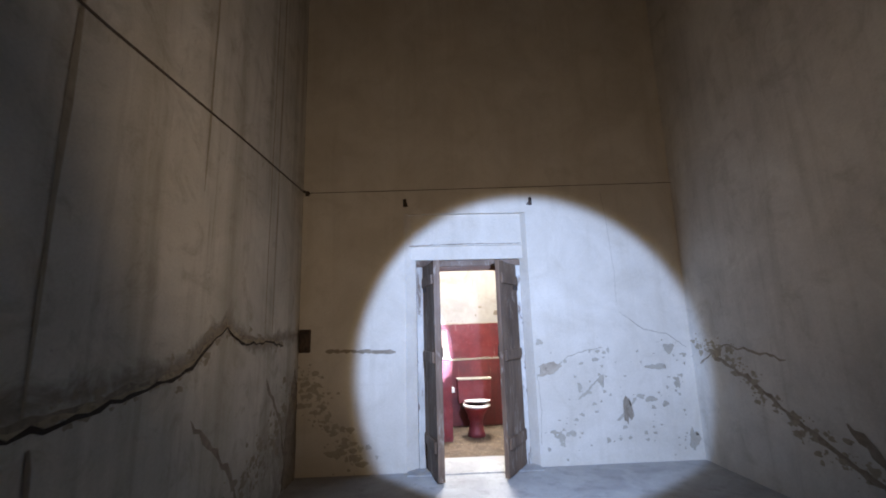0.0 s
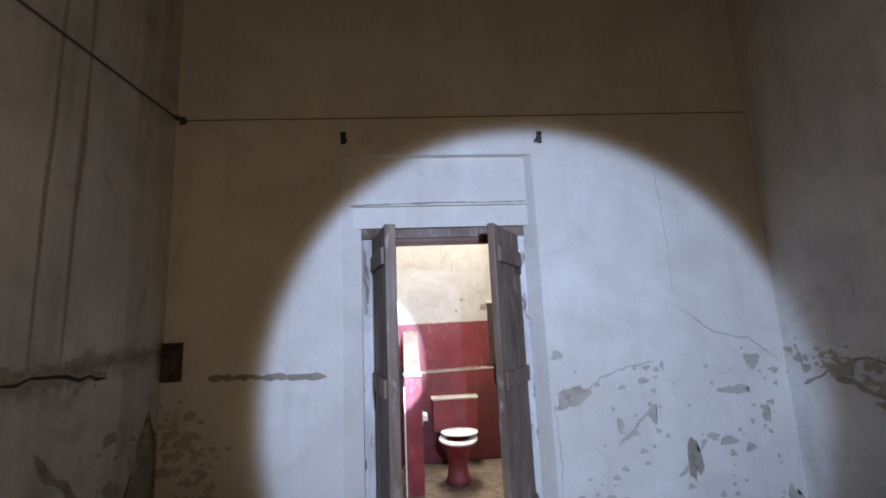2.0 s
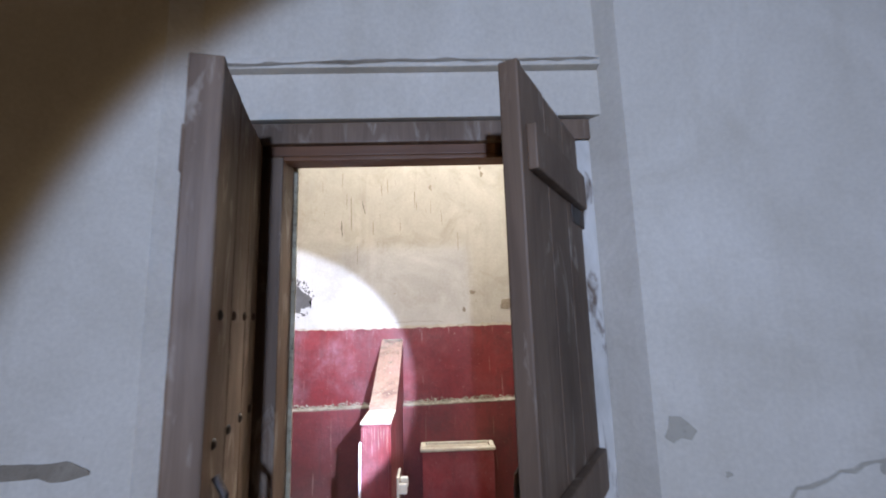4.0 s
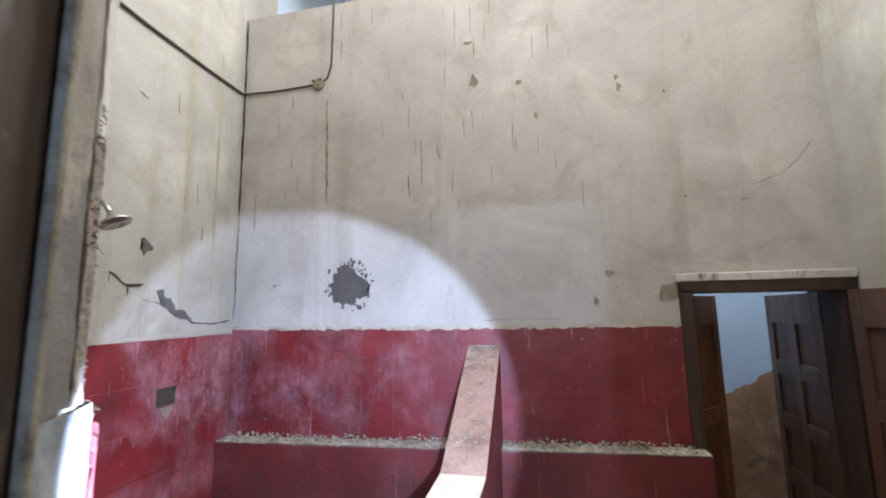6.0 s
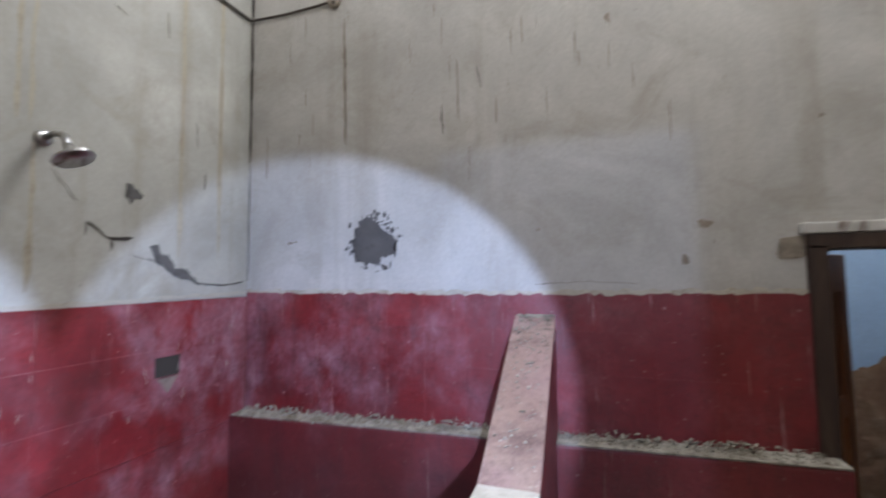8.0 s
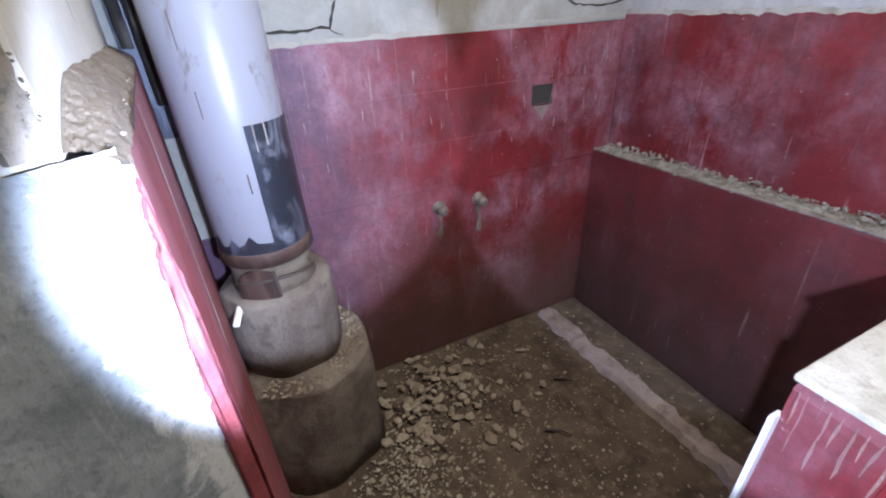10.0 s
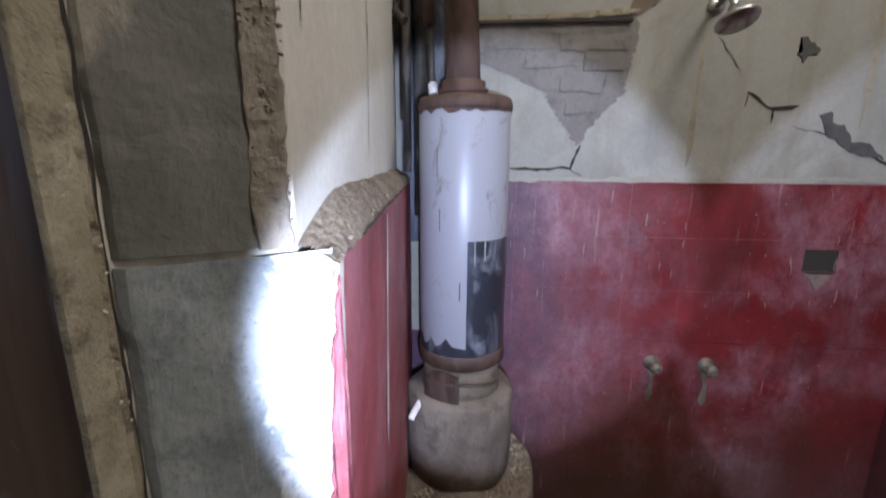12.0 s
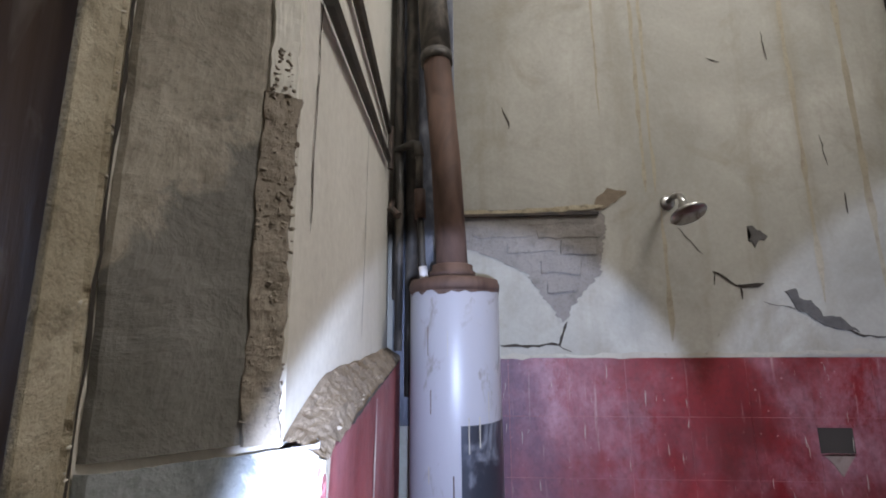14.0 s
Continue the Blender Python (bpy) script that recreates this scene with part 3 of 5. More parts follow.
spots("mould_spots", P_ROOM_LEFT, 260, along([(-0.2, 0.9), (-0.5, 0.6), (-0.9, 0.45), (-1.3, 0.3), (-1.9, 0.15)], 0.13), 0.005, 0.032, M_MOULD, room_left, "dark mould low in the corner", 0.0035)
spots("mould_spots", P_ROOM, 200, along([(-1.08, 1.0), (-0.95, 0.7), (-0.7, 0.3), (-0.5, 0.1)], 0.08), 0.006, 0.03, M_STAIN, wall_door, "grey mould beside the corner", 0.0055)
spots("mould_spots", P_ROOM_RIGHT, 260, along([(-0.05, 1.1), (-0.5, 1.1), (-0.9, 0.75), (-1.5, 0.45), (-2.2, 0.2)], 0.09), 0.005, 0.028, M_MOULD, room_right, "dark mould along the peeling plaster")
# peeling on the right of the doorway
for s, z, rs, rz in ((2.20, 0.50, 0.05, 0.13), (1.95, 0.80, 0.03, 0.06), (1.72, 0.74, 0.02, 0.05), (2.45, 0.60, 0.05, 0.03), (2.6, 0.55, 0.03, 0.03), (2.7, 1.1, 0.05, 0.05),
                     (2.86, 0.2, 0.05, 0.09), (1.42, 0.32, 0.03, 0.02), (1.6, 0.3, 0.05, 0.03), (2.05, 1.10, 0.015, 0.03), (2.55, 0.92, 0.10, 0.03), (2.75, 0.75, 0.03, 0.06), (1.5, 0.25, 0.03, 0.05)):
    part("bare_patch", sheet(P_ROOM, blotch(rng, s, z, rs, rz, 0.45, 18), 0.0, 0.003), M_BROWN if rs * rz > 0.006 else M_STAIN, wall_door_r)
for line, w in (([(1.30, 0.95), (1.42, 0.99), (1.5, 0.95), (1.62, 1.05), (1.8, 1.10), (2.0, 1.13)], 0.03), ([(1.7, 0.62), (1.85, 0.75), (1.98, 0.86)], 0.04), ([(2.13, 2.82), (2.17, 2.5), (2.2, 1.9), (2.19, 1.56)], 0.012),
                ([(2.08, 0.40), (2.2, 0.50), (2.3, 0.62)], 0.06), ([(1.29, 0.9), (1.31, 0.6), (1.29, 0.2)], 0.015), ([(2.2, 1.5), (2.45, 1.3), (2.7, 1.25), (2.9, 1.1)], 0.02)):
    part("crack", ribbon(P_ROOM, rng, line, w * 0.6, 0.002), M_STAIN, wall_door_r)
part("bare_patch", sheet(P_ROOM, ragged(rng, [(1.32, 0.86), (1.45, 0.88), (1.56, 0.96), (1.46, 1.0), (1.33, 0.97)], 0.03, 0.01), 0.0, 0.003), M_MORTAR, wall_door_r)
for line, w in (([(-0.3, 1.05), (-0.8, 0.85), (-1.3, 0.55), (-1.9, 0.25), (-2.6, 0.1)], 0.06), ([(-1.6, 0.65), (-1.9, 0.4), (-2.3, 0.2)], 0.09), ([(-0.1, 0.95), (-0.5, 1.15), (-1.2, 1.05)], 0.03)):
    part("crack", ribbon(P_ROOM_RIGHT, rng, line, w, 0.003, 0.05, 0.015), M_BROWN, room_right)

cable = thing("surface_cable", "dark old electric cable pinned along the stained walls", "cable", (-1.10, -0.03, 2.85))
part("run", tube([(-1.118, -5.5, 2.48), (-1.118, -4.0, 2.55), (-1.118, -2.92, 2.61), (-1.118, -1.65, 2.73), (-1.112, -0.05, 2.85)], 0.0065, 8), M_CABLE, cable)
part("run", tube([(-1.08, -0.008, 2.85), (0.3, -0.006, 2.872), (1.6, -0.006, 2.895), (3.0, -0.008, 2.92)], 0.0035, 6), M_CABLE, cable)
knot = bmesh.new()
for k in range(7):
    lump(rng, knot, (-1.09 + rng.uniform(-0.02, 0.03), -0.03 + rng.uniform(-0.02, 0.02), 2.845 + rng.uniform(-0.02, 0.02)), 0.028, 0.9)
part("junction", knot, M_CABLE, cable, "taped cable joint in the corner")
for x, lean in ((-0.04, 0.03), (1.337, -0.05)):
    hook = thing("iron_hook", "rusty iron hook driven into the wall above the door", "hook", (x, 0, 2.72), "hooks above the door")
    part("shank", tube([(x - lean * 0.4, 0.02, 2.76), (x, -0.04, 2.74), (x + lean, -0.07, 2.67)], 0.014, 8, r_end=0.009), M_IRON, hook)
    part("plate", boxes((x - 0.018, x + 0.018, -0.006, 0.0, 2.68, 2.77), bevel=0.002), M_IRON, hook)
switch = thing("switch_box", "dark square switch box hanging off the corner wall", "switch box", (-1.07, 0, 1.28))
part("box", boxes((-1.115, -1.01, -0.05, 0.0, 1.17, 1.40), bevel=0.006), M_DARKWOOD, switch)
part("cover", boxes((-1.105, -1.02, -0.058, -0.05, 1.19, 1.38), bevel=0.003), M_IRON, switch)
part("crack", ribbon(P_ROOM, rng, [(0.0, 2.25), (0.6, 2.262), (1.22, 2.262)], 0.014, -0.022, 0.04, 0.003), M_BROWN, wall_over)
part("moulding", boxes((0.0, 1.225, 0.025, 0.06, 2.245, 2.275), (0.03, 1.2, 0.04, 0.06, 2.275, 2.29), bevel=0.004), M_ROOM, wall_over, "thin plaster moulding over the door")

# ---- the double door between the rooms ----
frame_1 = thing("door_frame", "flaking painted timber frame of the double door", "door frame", (0.6, 0.15, 0), kind="structure")
part("post", boxes((0.068, 0.262, 0.10, 0.21, 0.0, 2.0), bevel=0.006), M_LEAF, frame_1)
part("architrave", boxes((0.070, 0.135, 0.082, 0.10, 0.0, 2.028), bevel=0.004), M_CHIPPED, frame_1, "white-flaked frame edge")
part("post", boxes((1.150, 1.197, 0.10, 0.21, 0.0, 2.0), bevel=0.006), M_DARKWOOD, frame_1)
part("architrave", boxes((1.13, 1.195, 0.082, 0.10, 0.0, 2.028), bevel=0.004), M_CHIPPED, frame_1, "white-flaked frame edge")
part("lintel", boxes((0.068, 1.197, 0.10, 0.21, 2.0, 2.098), (0.262, 1.150, 0.10, 0.15, 1.985, 2.0), bevel=0.004), M_BEAM, frame_1)
part("head_board", boxes((0.068, 1.197, 0.074, 0.10, 2.03, 2.095), bevel=0.004), M_LEAF, frame_1, "worn head board with flaking paint")
part("lintel_board", boxes((0.17, 1.325, 0.216, 0.402, 2.108, 2.123), bevel=0.003), M_DARKWOOD, frame_1, "dark boards under the lintel")
part("sill", boxes((-0.05, 1.27, -0.12, 0.40, -0.01, 0.012), bevel=0.004), M_FLOOR, frame_1, "worn cement door sill")


def local(name, bm, mat, parent, label="", smooth=False):
    ob = link_mesh(name, bm, mat, smooth)
    ob.parent = parent
    return tagged(ob, label)


def plank_leaf(name, label, m, w, h, side, t=0.036):
    """A ledged leaf: three boards, two ledges, nail heads, small carved frames. Hinge at the origin, leaf along +x."""
    leaf = thing(name, label, "door", group="double door leaves")
    leaf.matrix_world = m
    n = 3
    planks = []
    for k in range(n):
        x0, x1 = w * k / n + 0.0015, w * (k + 1) / n - 0.0015
        plank = local("board", boxes((x0, x1, -t / 2, t / 2, 0.015, h - 0.004 * (k % 2)), bevel=0.004), M_LEAF, leaf)
        planks.append(plank)
    local("edge_strip", boxes((w - 0.002, w + 0.022, -t / 2 - 0.004, t / 2 + 0.004, 0.015, h), bevel=0.005), M_LEAF, leaf, "worn meeting strip")
    for z in (0.25, 1.05, 1.80):
        local("ledge", boxes((0.02, w - 0.02, side * (t / 2 + 0.011) - 0.011, side * (t / 2 + 0.011) + 0.011, z, z + 0.10), bevel=0.004), M_LEAF, leaf)
    for z in (0.30, 0.62, 0.95, 1.28, 1.52):
        for k in range(4):
            x = w * (k + 0.5) / 4
            bm = bmesh.new()
            bmesh.ops.create_uvsphere(bm, u_segments=10, v_segments=6, radius=0.011, matrix=Matrix.Translation((x, -side * t / 2, z)) @ Matrix.Diagonal((1, 0.7, 1, 1)))
            local("nail", bm, M_IRON, planks[min(n - 1, int(x / w * n))], smooth=True)
    for z in ((1.38, 1.56, 1.74) if side > 0 else ()):
        bm = boxes((w * 0.42, w * 0.66, -side * (t / 2) - 0.004, -side * (t / 2) + 0.004, z, z + 0.012), (w * 0.42, w * 0.45, -side * (t / 2) - 0.004, -side * (t / 2) + 0.004, z + 0.012, z + 0.11))
        local("carved_mark", bm, M_DARKWOOD, leaf)
    local("latch", tube([(w * 0.86, -side * 0.035, 1.22), (w * 0.88, -side * 0.055, 1.19), (w * 0.9, -side * 0.055, 1.10), (w * 0.91, -side * 0.035, 1.06)], 0.008, 8), M_IRON, leaf)
    for z in (0.3, 1.75):
        local("hinge", boxes((-0.02, 0.12, side * (t / 2) - 0.004, side * (t / 2) + 0.004, z, z + 0.05), bevel=0.002), M_IRON, leaf)
    return leaf


plank_leaf("door_leaf", "weathered plank door leaf standing open with iron nails", pose(0.172, 0.095, 0.0, 0, 0, -math.degrees(math.atan2(0.46, 0.100))), 0.455, 2.03, -1, 0.058)
plank_leaf("door_leaf", "weathered plank door leaf with carved marks, standing open", pose(1.135, 0.085, 0.0, 0, 0, 180 + math.degrees(math.atan2(0.42, 0.262))), 0.475, 2.03, 1)

# ---- jamb of the doorway on the washroom side ----
def rough_sheet(plane, s0, s1, z0, z1, ds, dz, depth, amp, seed, edge=0.0, streak=0.0):
    """A hand-laid coat on a wall face: lumpy, with wandering edges and trowel streaks."""
    bm = bmesh.new()
    ns, nz = max(2, int((s1 - s0) / ds)), max(2, int((z1 - z0) / dz))
    grid = []
    for j in range(nz + 1):
        z = z0 + (z1 - z0) * j / nz
        row = []
        for i in range(ns + 1):
            f, g = i / ns, j / nz
            q = s0 + (s1 - s0) * f
            wl = edge * (noise.noise(Vector((z * 14, seed, 0.3))) + 0.6 * noise.noise(Vector((z * 60, seed, 2.3))))
            wr = edge * (noise.noise(Vector((z * 16, seed, 5.3))) + 0.6 * noise.noise(Vector((z * 70, seed, 7.3))))
            wt = edge * 0.8 * (noise.noise(Vector((q * 40, seed, 9.1))) + 0.7 * noise.noise(Vector((q * 150, seed, 4.1))))
            p = Vector((q * 26, z * 26, seed))
            h = amp * (noise.noise(p * 0.45) + 0.7 * noise.noise(p * 1.7) + 0.45 * noise.noise(p * 5.0))
            pit = noise.noise(p * 3.1 + Vector((5, 5, 5)))
            h -= amp * 1.6 * max(0.0, pit - 0.32)
            h += streak * abs(noise.noise(Vector((q * 190, z * 11, seed + 3))))
            rim = min(1.0, 14 * min(f, 1 - f) + 0.15)
            row.append(bm.verts.new(plane.at(q + wl * (1 - f) + wr * f, z + wt * g, max(0.0006, depth * rim + h))))
        grid.append(row)
    for r0, r1 in zip(grid, grid[1:]):
        for i in range(ns):
            bm.faces.new((r0[i], r0[i + 1], r1[i + 1], r1[i]))
    for row, d in ((grid[0], -0.004), (grid[-1], 0.004)):
        back = [bm.verts.new(v.co - plane.n * 0.012 - Vector((0, 0, d))) for v in row]
        for i in range(ns):
            bm.faces.new((row[i], row[i + 1], back[i + 1], back[i]))
    for side in (0, -1):
        back = [bm.verts.new(r[side].co - plane.n * 0.012) for r in grid]
        for i in range(nz):
            bm.faces.new((grid[i][side], grid[i + 1][side], back[i + 1], back[i]))
    return bm


def reveal_coat():
    """Tan render over the dado, soaked dark below a slanting tide line."""
    n = Nodes("tide_marked_render", 0.92)
    x, y, z = n.xyz()
    rag = n.noise(15, 7, rough=0.68, warp=0.6)
    big = n.noise(6, 5, warp=0.5, shift=(3, 3, 1))
    streak = n.noise(1.0, 4, stretch=(150, 150, 9), shift=(1, 1, 4))
    c = n.mix(n.ramp(big, 0.35, 0.65), (0.20, 0.175, 0.135), (0.31, 0.275, 0.22))
    c = n.mix(n.ramp(streak, 0.60, 0.76, 0, 0.3), c, (0.44, 0.41, 0.35))
    c = n.mix(n.ramp(n.noise(34, 6, rough=0.7, shift=(7, 2, 2)), 0.50, 0.66, 0, 0.6), c, (0.13, 0.108, 0.08))
    tide = n.mul(n.mul(z, n.mul(n.mul(y, -0.213, "ADD"), 1.43), "SUBTRACT"), n.ramp(rag, 0.25, 0.75, -0.075, 0.075), "ADD")
    wet = n.ramp(tide, 1.550, 1.580, 1.0, 0.0)
    damp = n.mix(n.ramp(big, 0.35, 0.65), (0.085, 0.080, 0.068), (0.15, 0.142, 0.125))
    c = n.mix(n.mul(wet, 0.9), c, damp)
    fine = n.noise(160, 6)
    c = n.mix(n.ramp(fine, 0.55, 0.75, 0, 0.5), c, (0.07, 0.06, 0.045))
    return n.done(c, ((rag, 0.6, 0.006), (streak, 0.12, 0.002), (fine, 0.5, 0.0015)))


def reveal_dado():
    """Grey cement, whitened towards its worn corner; torch brightness is part of that white."""
    n = Nodes("grey_reveal_cement", 0.9)
    x, y, z = n.xyz()
    rag = n.noise(24, 7, rough=0.7, warp=0.6)
    big = n.noise(7, 6, warp=0.7, shift=(1, 6, 1))
    streak = n.noise(1.0, 4, stretch=(120, 120, 10), shift=(4, 1, 4))
    c = n.mix(n.ramp(big, 0.34, 0.66), (0.16, 0.172, 0.172), (0.31, 0.32, 0.315))
    c = n.mix(n.ramp(streak, 0.64, 0.74, 0, 0.35), c, (0.38, 0.39, 0.38))
    c = n.mix(n.ramp(n.noise(30, 7, rough=0.72, shift=(7, 2, 2)), 0.50, 0.68, 0, 0.6), c, (0.075, 0.082, 0.085))
    # Worn pale edge, with the torch's brightness put into the same white.
    corner_white = n.ramp(n.mul(y, n.ramp(rag, 0.25, 0.75, -0.028, 0.028), "ADD"), 0.315, 0.330)
    c = n.mix(n.mul(corner_white, 0.85), c, (0.50, 0.49, 0.46))
    fine = n.noise(170, 6)
    c = n.mix(n.ramp(fine, 0.55, 0.75, 0, 0.5), c, (0.07, 0.07, 0.066))
    return n.done(c, ((rag, 0.5, 0.005), (streak, 0.1, 0.002), (fine, 0.5, 0.0015)))


part("sandy_strip", rough_sheet(P_JAMB, -0.010, 0.0095, 0.0, 3.4, 0.0016, 0.004, 0.006, 0.0032, 3.0, 0.0014), M_SAND, wall_door, "coarse sandy render strip along the door post")
part("sandy_strip", boxes((0.243, 0.273, 0.2125, 0.220, 0.0, 3.4), bevel=0.002), M_SAND, wall_door)
part("render_coat", rough_sheet(P_JAMB, 0.0115, 0.115, 1.438, 3.4, 0.0028, 0.006, 0.005, 0.0012, 11.0, 0.0012, 0.0003), reveal_coat(), wall_door, "tan render soaked dark below a tide line")
part("crumbling_edge", rough_sheet(P_JAMB, 0.109, 0.1405, 1.436, 1.735, 0.0018, 0.004, 0.0068, 0.0026, 17.0, 0.005), M_BROWN, wall_door, "crumbling brown render along the corner")
part("lime_edge", rough_sheet(P_JAMB, 0.113, 0.1415, 1.69, 3.4, 0.002, 0.006, 0.0055, 0.0014, 23.0, 0.0035, 0.001), M_CREAM, wall_door, "pale limewash turning the corner")
part("grey_dado", rough_sheet(P_JAMB, 0.0115, 0.174, 0.0, 1.432, 0.0030, 0.007, 0.009, 0.0014, 29.0, 0.0018, 0.0002), reveal_dado(), wall_door, "grey cement dado in the reveal with a worn, whitened corner")
part("red_return", sheet(P_JAMB, ragged(rng, [(0.158, 0.0), (0.1775, 0.0), (0.1775, 1.41), (0.172, 1.38), (0.166, 1.29), (0.160, 1.18), (0.158, 0.9)], 0.012, 0.003), 0.006, 0.0122), M_REDFRONT, wall_door, "red paint lapping round the corner")
crumb = bmesh.new()
for k in range(420):
    z = 1.45 + 0.33 * rng.random() ** 1.3
    w = 0.015 if z < 1.70 else 0.015 * (1.82 - z) / 0.12
    lump(rng, crumb, P_JAMB.at(0.126 + rng.uniform(-w, w), z, 0.006), rng.uniform(0.0012, 0.0038), 0.8)
part("crumb_layer", crumb, M_BROWN, wall_door)
grit = bmesh.new()
for k in range(420):
    lump(rng, grit, P_JAMB.at(rng.uniform(-0.012, 0.009), rng.uniform(0.7, 2.6), 0.0065), 0.001 + 0.0028 * rng.random() ** 2, 0.8)
part("grit", grit, M_DUST, wall_door, "coarse stones in the sandy render")
part("joint_line", ribbon(P_JAMB, rng, [(0.0105, 0.0), (0.010, 1.3), (0.0108, 2.2), (0.0105, 3.4)], 0.0034, 0.0062, 0.02, 0.001), M_CRACK, wall_door)

# ---- washroom walls: red dado, tiles, ledge ----
TW = 0.194
unit = bmesh.new()
box(unit, -0.5, 0.5, -0.5, 0.5, -0.5, 0.5)
tile_mesh = bpy.data.meshes.new("tile")
unit.to_mesh(tile_mesh)
unit.free()
tile_mesh.materials.append(M_RED)
tile_mesh_west = tile_mesh.copy()
tile_mesh_west.materials[0] = M_REDWEST


def tiles(parent, plane, s0, s1, rows, width, phase, mesh, thick=0.012, gap=0.0014):
    k = math.floor((s0 - phase) / width)
    while phase + k * width < s1:
        a, b = max(s0, phase + k * width), min(s1, phase + (k + 1) * width)
        k += 1
        if b - a < 0.02:
            continue
        for z0, z1 in rows:
            ob = new("tile", mesh)
            c = plane.at((a + b) / 2, (z0 + z1) / 2, thick / 2 + rng.uniform(-0.0006, 0.0006))
            ax = plane.a
            m = Matrix(((ax.x, plane.n.x, 0, c.x), (ax.y, plane.n.y, 0, c.y), (0, 0, 1, c.z), (0, 0, 0, 1)))
            ob.matrix_world = m @ Matrix.Diagonal((b - a - gap, thick, z1 - z0 - gap, 1))
            ob.parent = parent


part("joint_bed", boxes((-1.01, -0.9993, 0.30, 2.06, 0.852, 1.418)), M_JOINT, west)
part("joint_bed", boxes((-0.998, 1.283, 2.0493, 2.06, 0.86, 1.44)), M_JOINT_DARK, north)
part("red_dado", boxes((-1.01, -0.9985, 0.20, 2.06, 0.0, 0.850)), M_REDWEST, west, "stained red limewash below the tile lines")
part("lip", ribbon(P_WEST, rng, [(0.3, 1.425), (1.2, 1.428), (2.05, 1.440)], 0.020, 0.013, 0.03, 0.004), M_STAIN, west)
part("lip", ribbon(P_NORTH, rng, [(-1.0, 1.447), (0.2, 1.442), (1.28, 1.45)], 0.024, 0.013, 0.02, 0.005), M_DUST, north)
# the thicker lower wall and its littered ledge


def sag(bm):
    """The ledge runs down towards the shower corner."""
    for v in bm.verts:
        if v.co.z > 0.85:
            v.co.z -= 0.050 * max(0.0, 1.3 - v.co.x) / 2.3
    return bm


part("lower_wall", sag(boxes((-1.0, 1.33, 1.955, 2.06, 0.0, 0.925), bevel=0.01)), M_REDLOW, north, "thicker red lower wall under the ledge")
litter = bmesh.new()
for k in range(2400):
    x = rng.uniform(-0.98, 1.30)
    f = rng.random()
    lump(rng, litter, (x, 1.958 + 0.085 * f, 0.929 + 0.045 * f * f * (0.6 + 0.4 * noise.noise(Vector((x * 5, 0, 0)))) * rng.uniform(0.5, 1.0)), 0.0025 + 0.013 * rng.random() ** 2.2, 0.7)
tagged(link_mesh("ledge_litter", sag(litter), M_DROP), "bird droppings and plaster crumbs heaped along the ledge", "litter", kind="stuff")
part("ledge_top", sag(boxes((-0.99, 1.325, 1.953, 2.058, 0.925, 0.932), bevel=0.002)), M_DROP, north, "pale littered ledge top")

# the partition between shower and toilet: sloped top, flat step, upright front
pb = bmesh.new()
side = [(2.058, 0.0), (2.058, 1.353), (2.0, 1.325), (1.43, 0.999), (1.395, 0.985), (1.13, 0.980), (1.115, 0.962), (1.115, 0.0)]
la = [pb.verts.new((0.328, y, z)) for y, z in side]
lb = [pb.verts.new((0.478, y, z)) for y, z in side]
pb.faces.new(la)
pb.faces.new(lb)
for i in range(len(side)):
    j = (i + 1) % len(side)
    pb.faces.new((la[i], la[j], lb[j], lb[i]))
bmesh.ops.bevel(pb, geom=[e for e in pb.edges if abs(e.verts[0].co.x - e.verts[1].co.x) < 1e-6], offset=0.012, segments=2, affect="EDGES")
partition = thing("partition_wall", "low red masonry partition with a sloped worn top", "partition", (0.4, 1.6, 0))
part("body", pb, M_RED, partition)
cap = bmesh.new()
top = [(2.05, 1.354), (2.0, 1.331), (1.43, 1.007), (1.395, 0.993), (1.13, 0.988)]
ca = [cap.verts.new((0.3268, y, z + 0.004)) for y, z in top]
cb = [cap.verts.new((0.4792, y, z + 0.004)) for y, z in top]
for i in range(4):
    cap.faces.new((ca[i], ca[i + 1], cb[i + 1], cb[i]))
part("worn_top", cap, M_REDTOP, partition, "rubbed pale pink top surface")
part("step_top", boxes((0.326, 0.480, 1.112, 1.41, 0.985, 0.9985), bevel=0.005), M_DUST, partition, "pale dusty flat step")
pl = bmesh.new()
for k in range(620):
    f = rng.random() ** 5
    y = 2.035 - f * 0.6
    lump(rng, pl, (rng.uniform(0.34, 0.47), y, 1.370 - (2.058 - y) * 0.57), 0.002 + 0.009 * rng.random() ** 2, 0.5)
part("dropping_crust", pl, M_DROP, partition, "dried droppings on the slope")
part("worn_edge", boxes((0.320, 0.330, 1.108, 1.135, 0.0, 0.90), bevel=0.003), M_LINE, partition, "chipped whitish front corner")

P_STEP = Plane((0.328, 1.115, 0), (1, 0, 0), (0, -1, 0))
for k in range(9):
    x = 0.012 + 0.0155 * k + rng.uniform(-0.004, 0.004)
    part("pale_drip", ribbon(P_STEP, rng, [(x, 0.972), (x + rng.uniform(-0.004, 0.004), 0.972 - rng.uniform(0.02, 0.14))], rng.uniform(0.003, 0.007), 0.0015, 0.02, 0.001), M_REDTOP, partition)

# west wall damage
for k in range(46):
    s, z = rng.uniform(0.55, 2.0), rng.uniform(1.0, 1.43)
    part("paint_drip", ribbon(P_WEST, rng, [(s, z), (s + rng.uniform(-0.003, 0.003), z - rng.uniform(0.008, 0.05))], rng.uniform(0.002, 0.005), 0.0148, 0.012, 0.0006), M_STAIN, west)
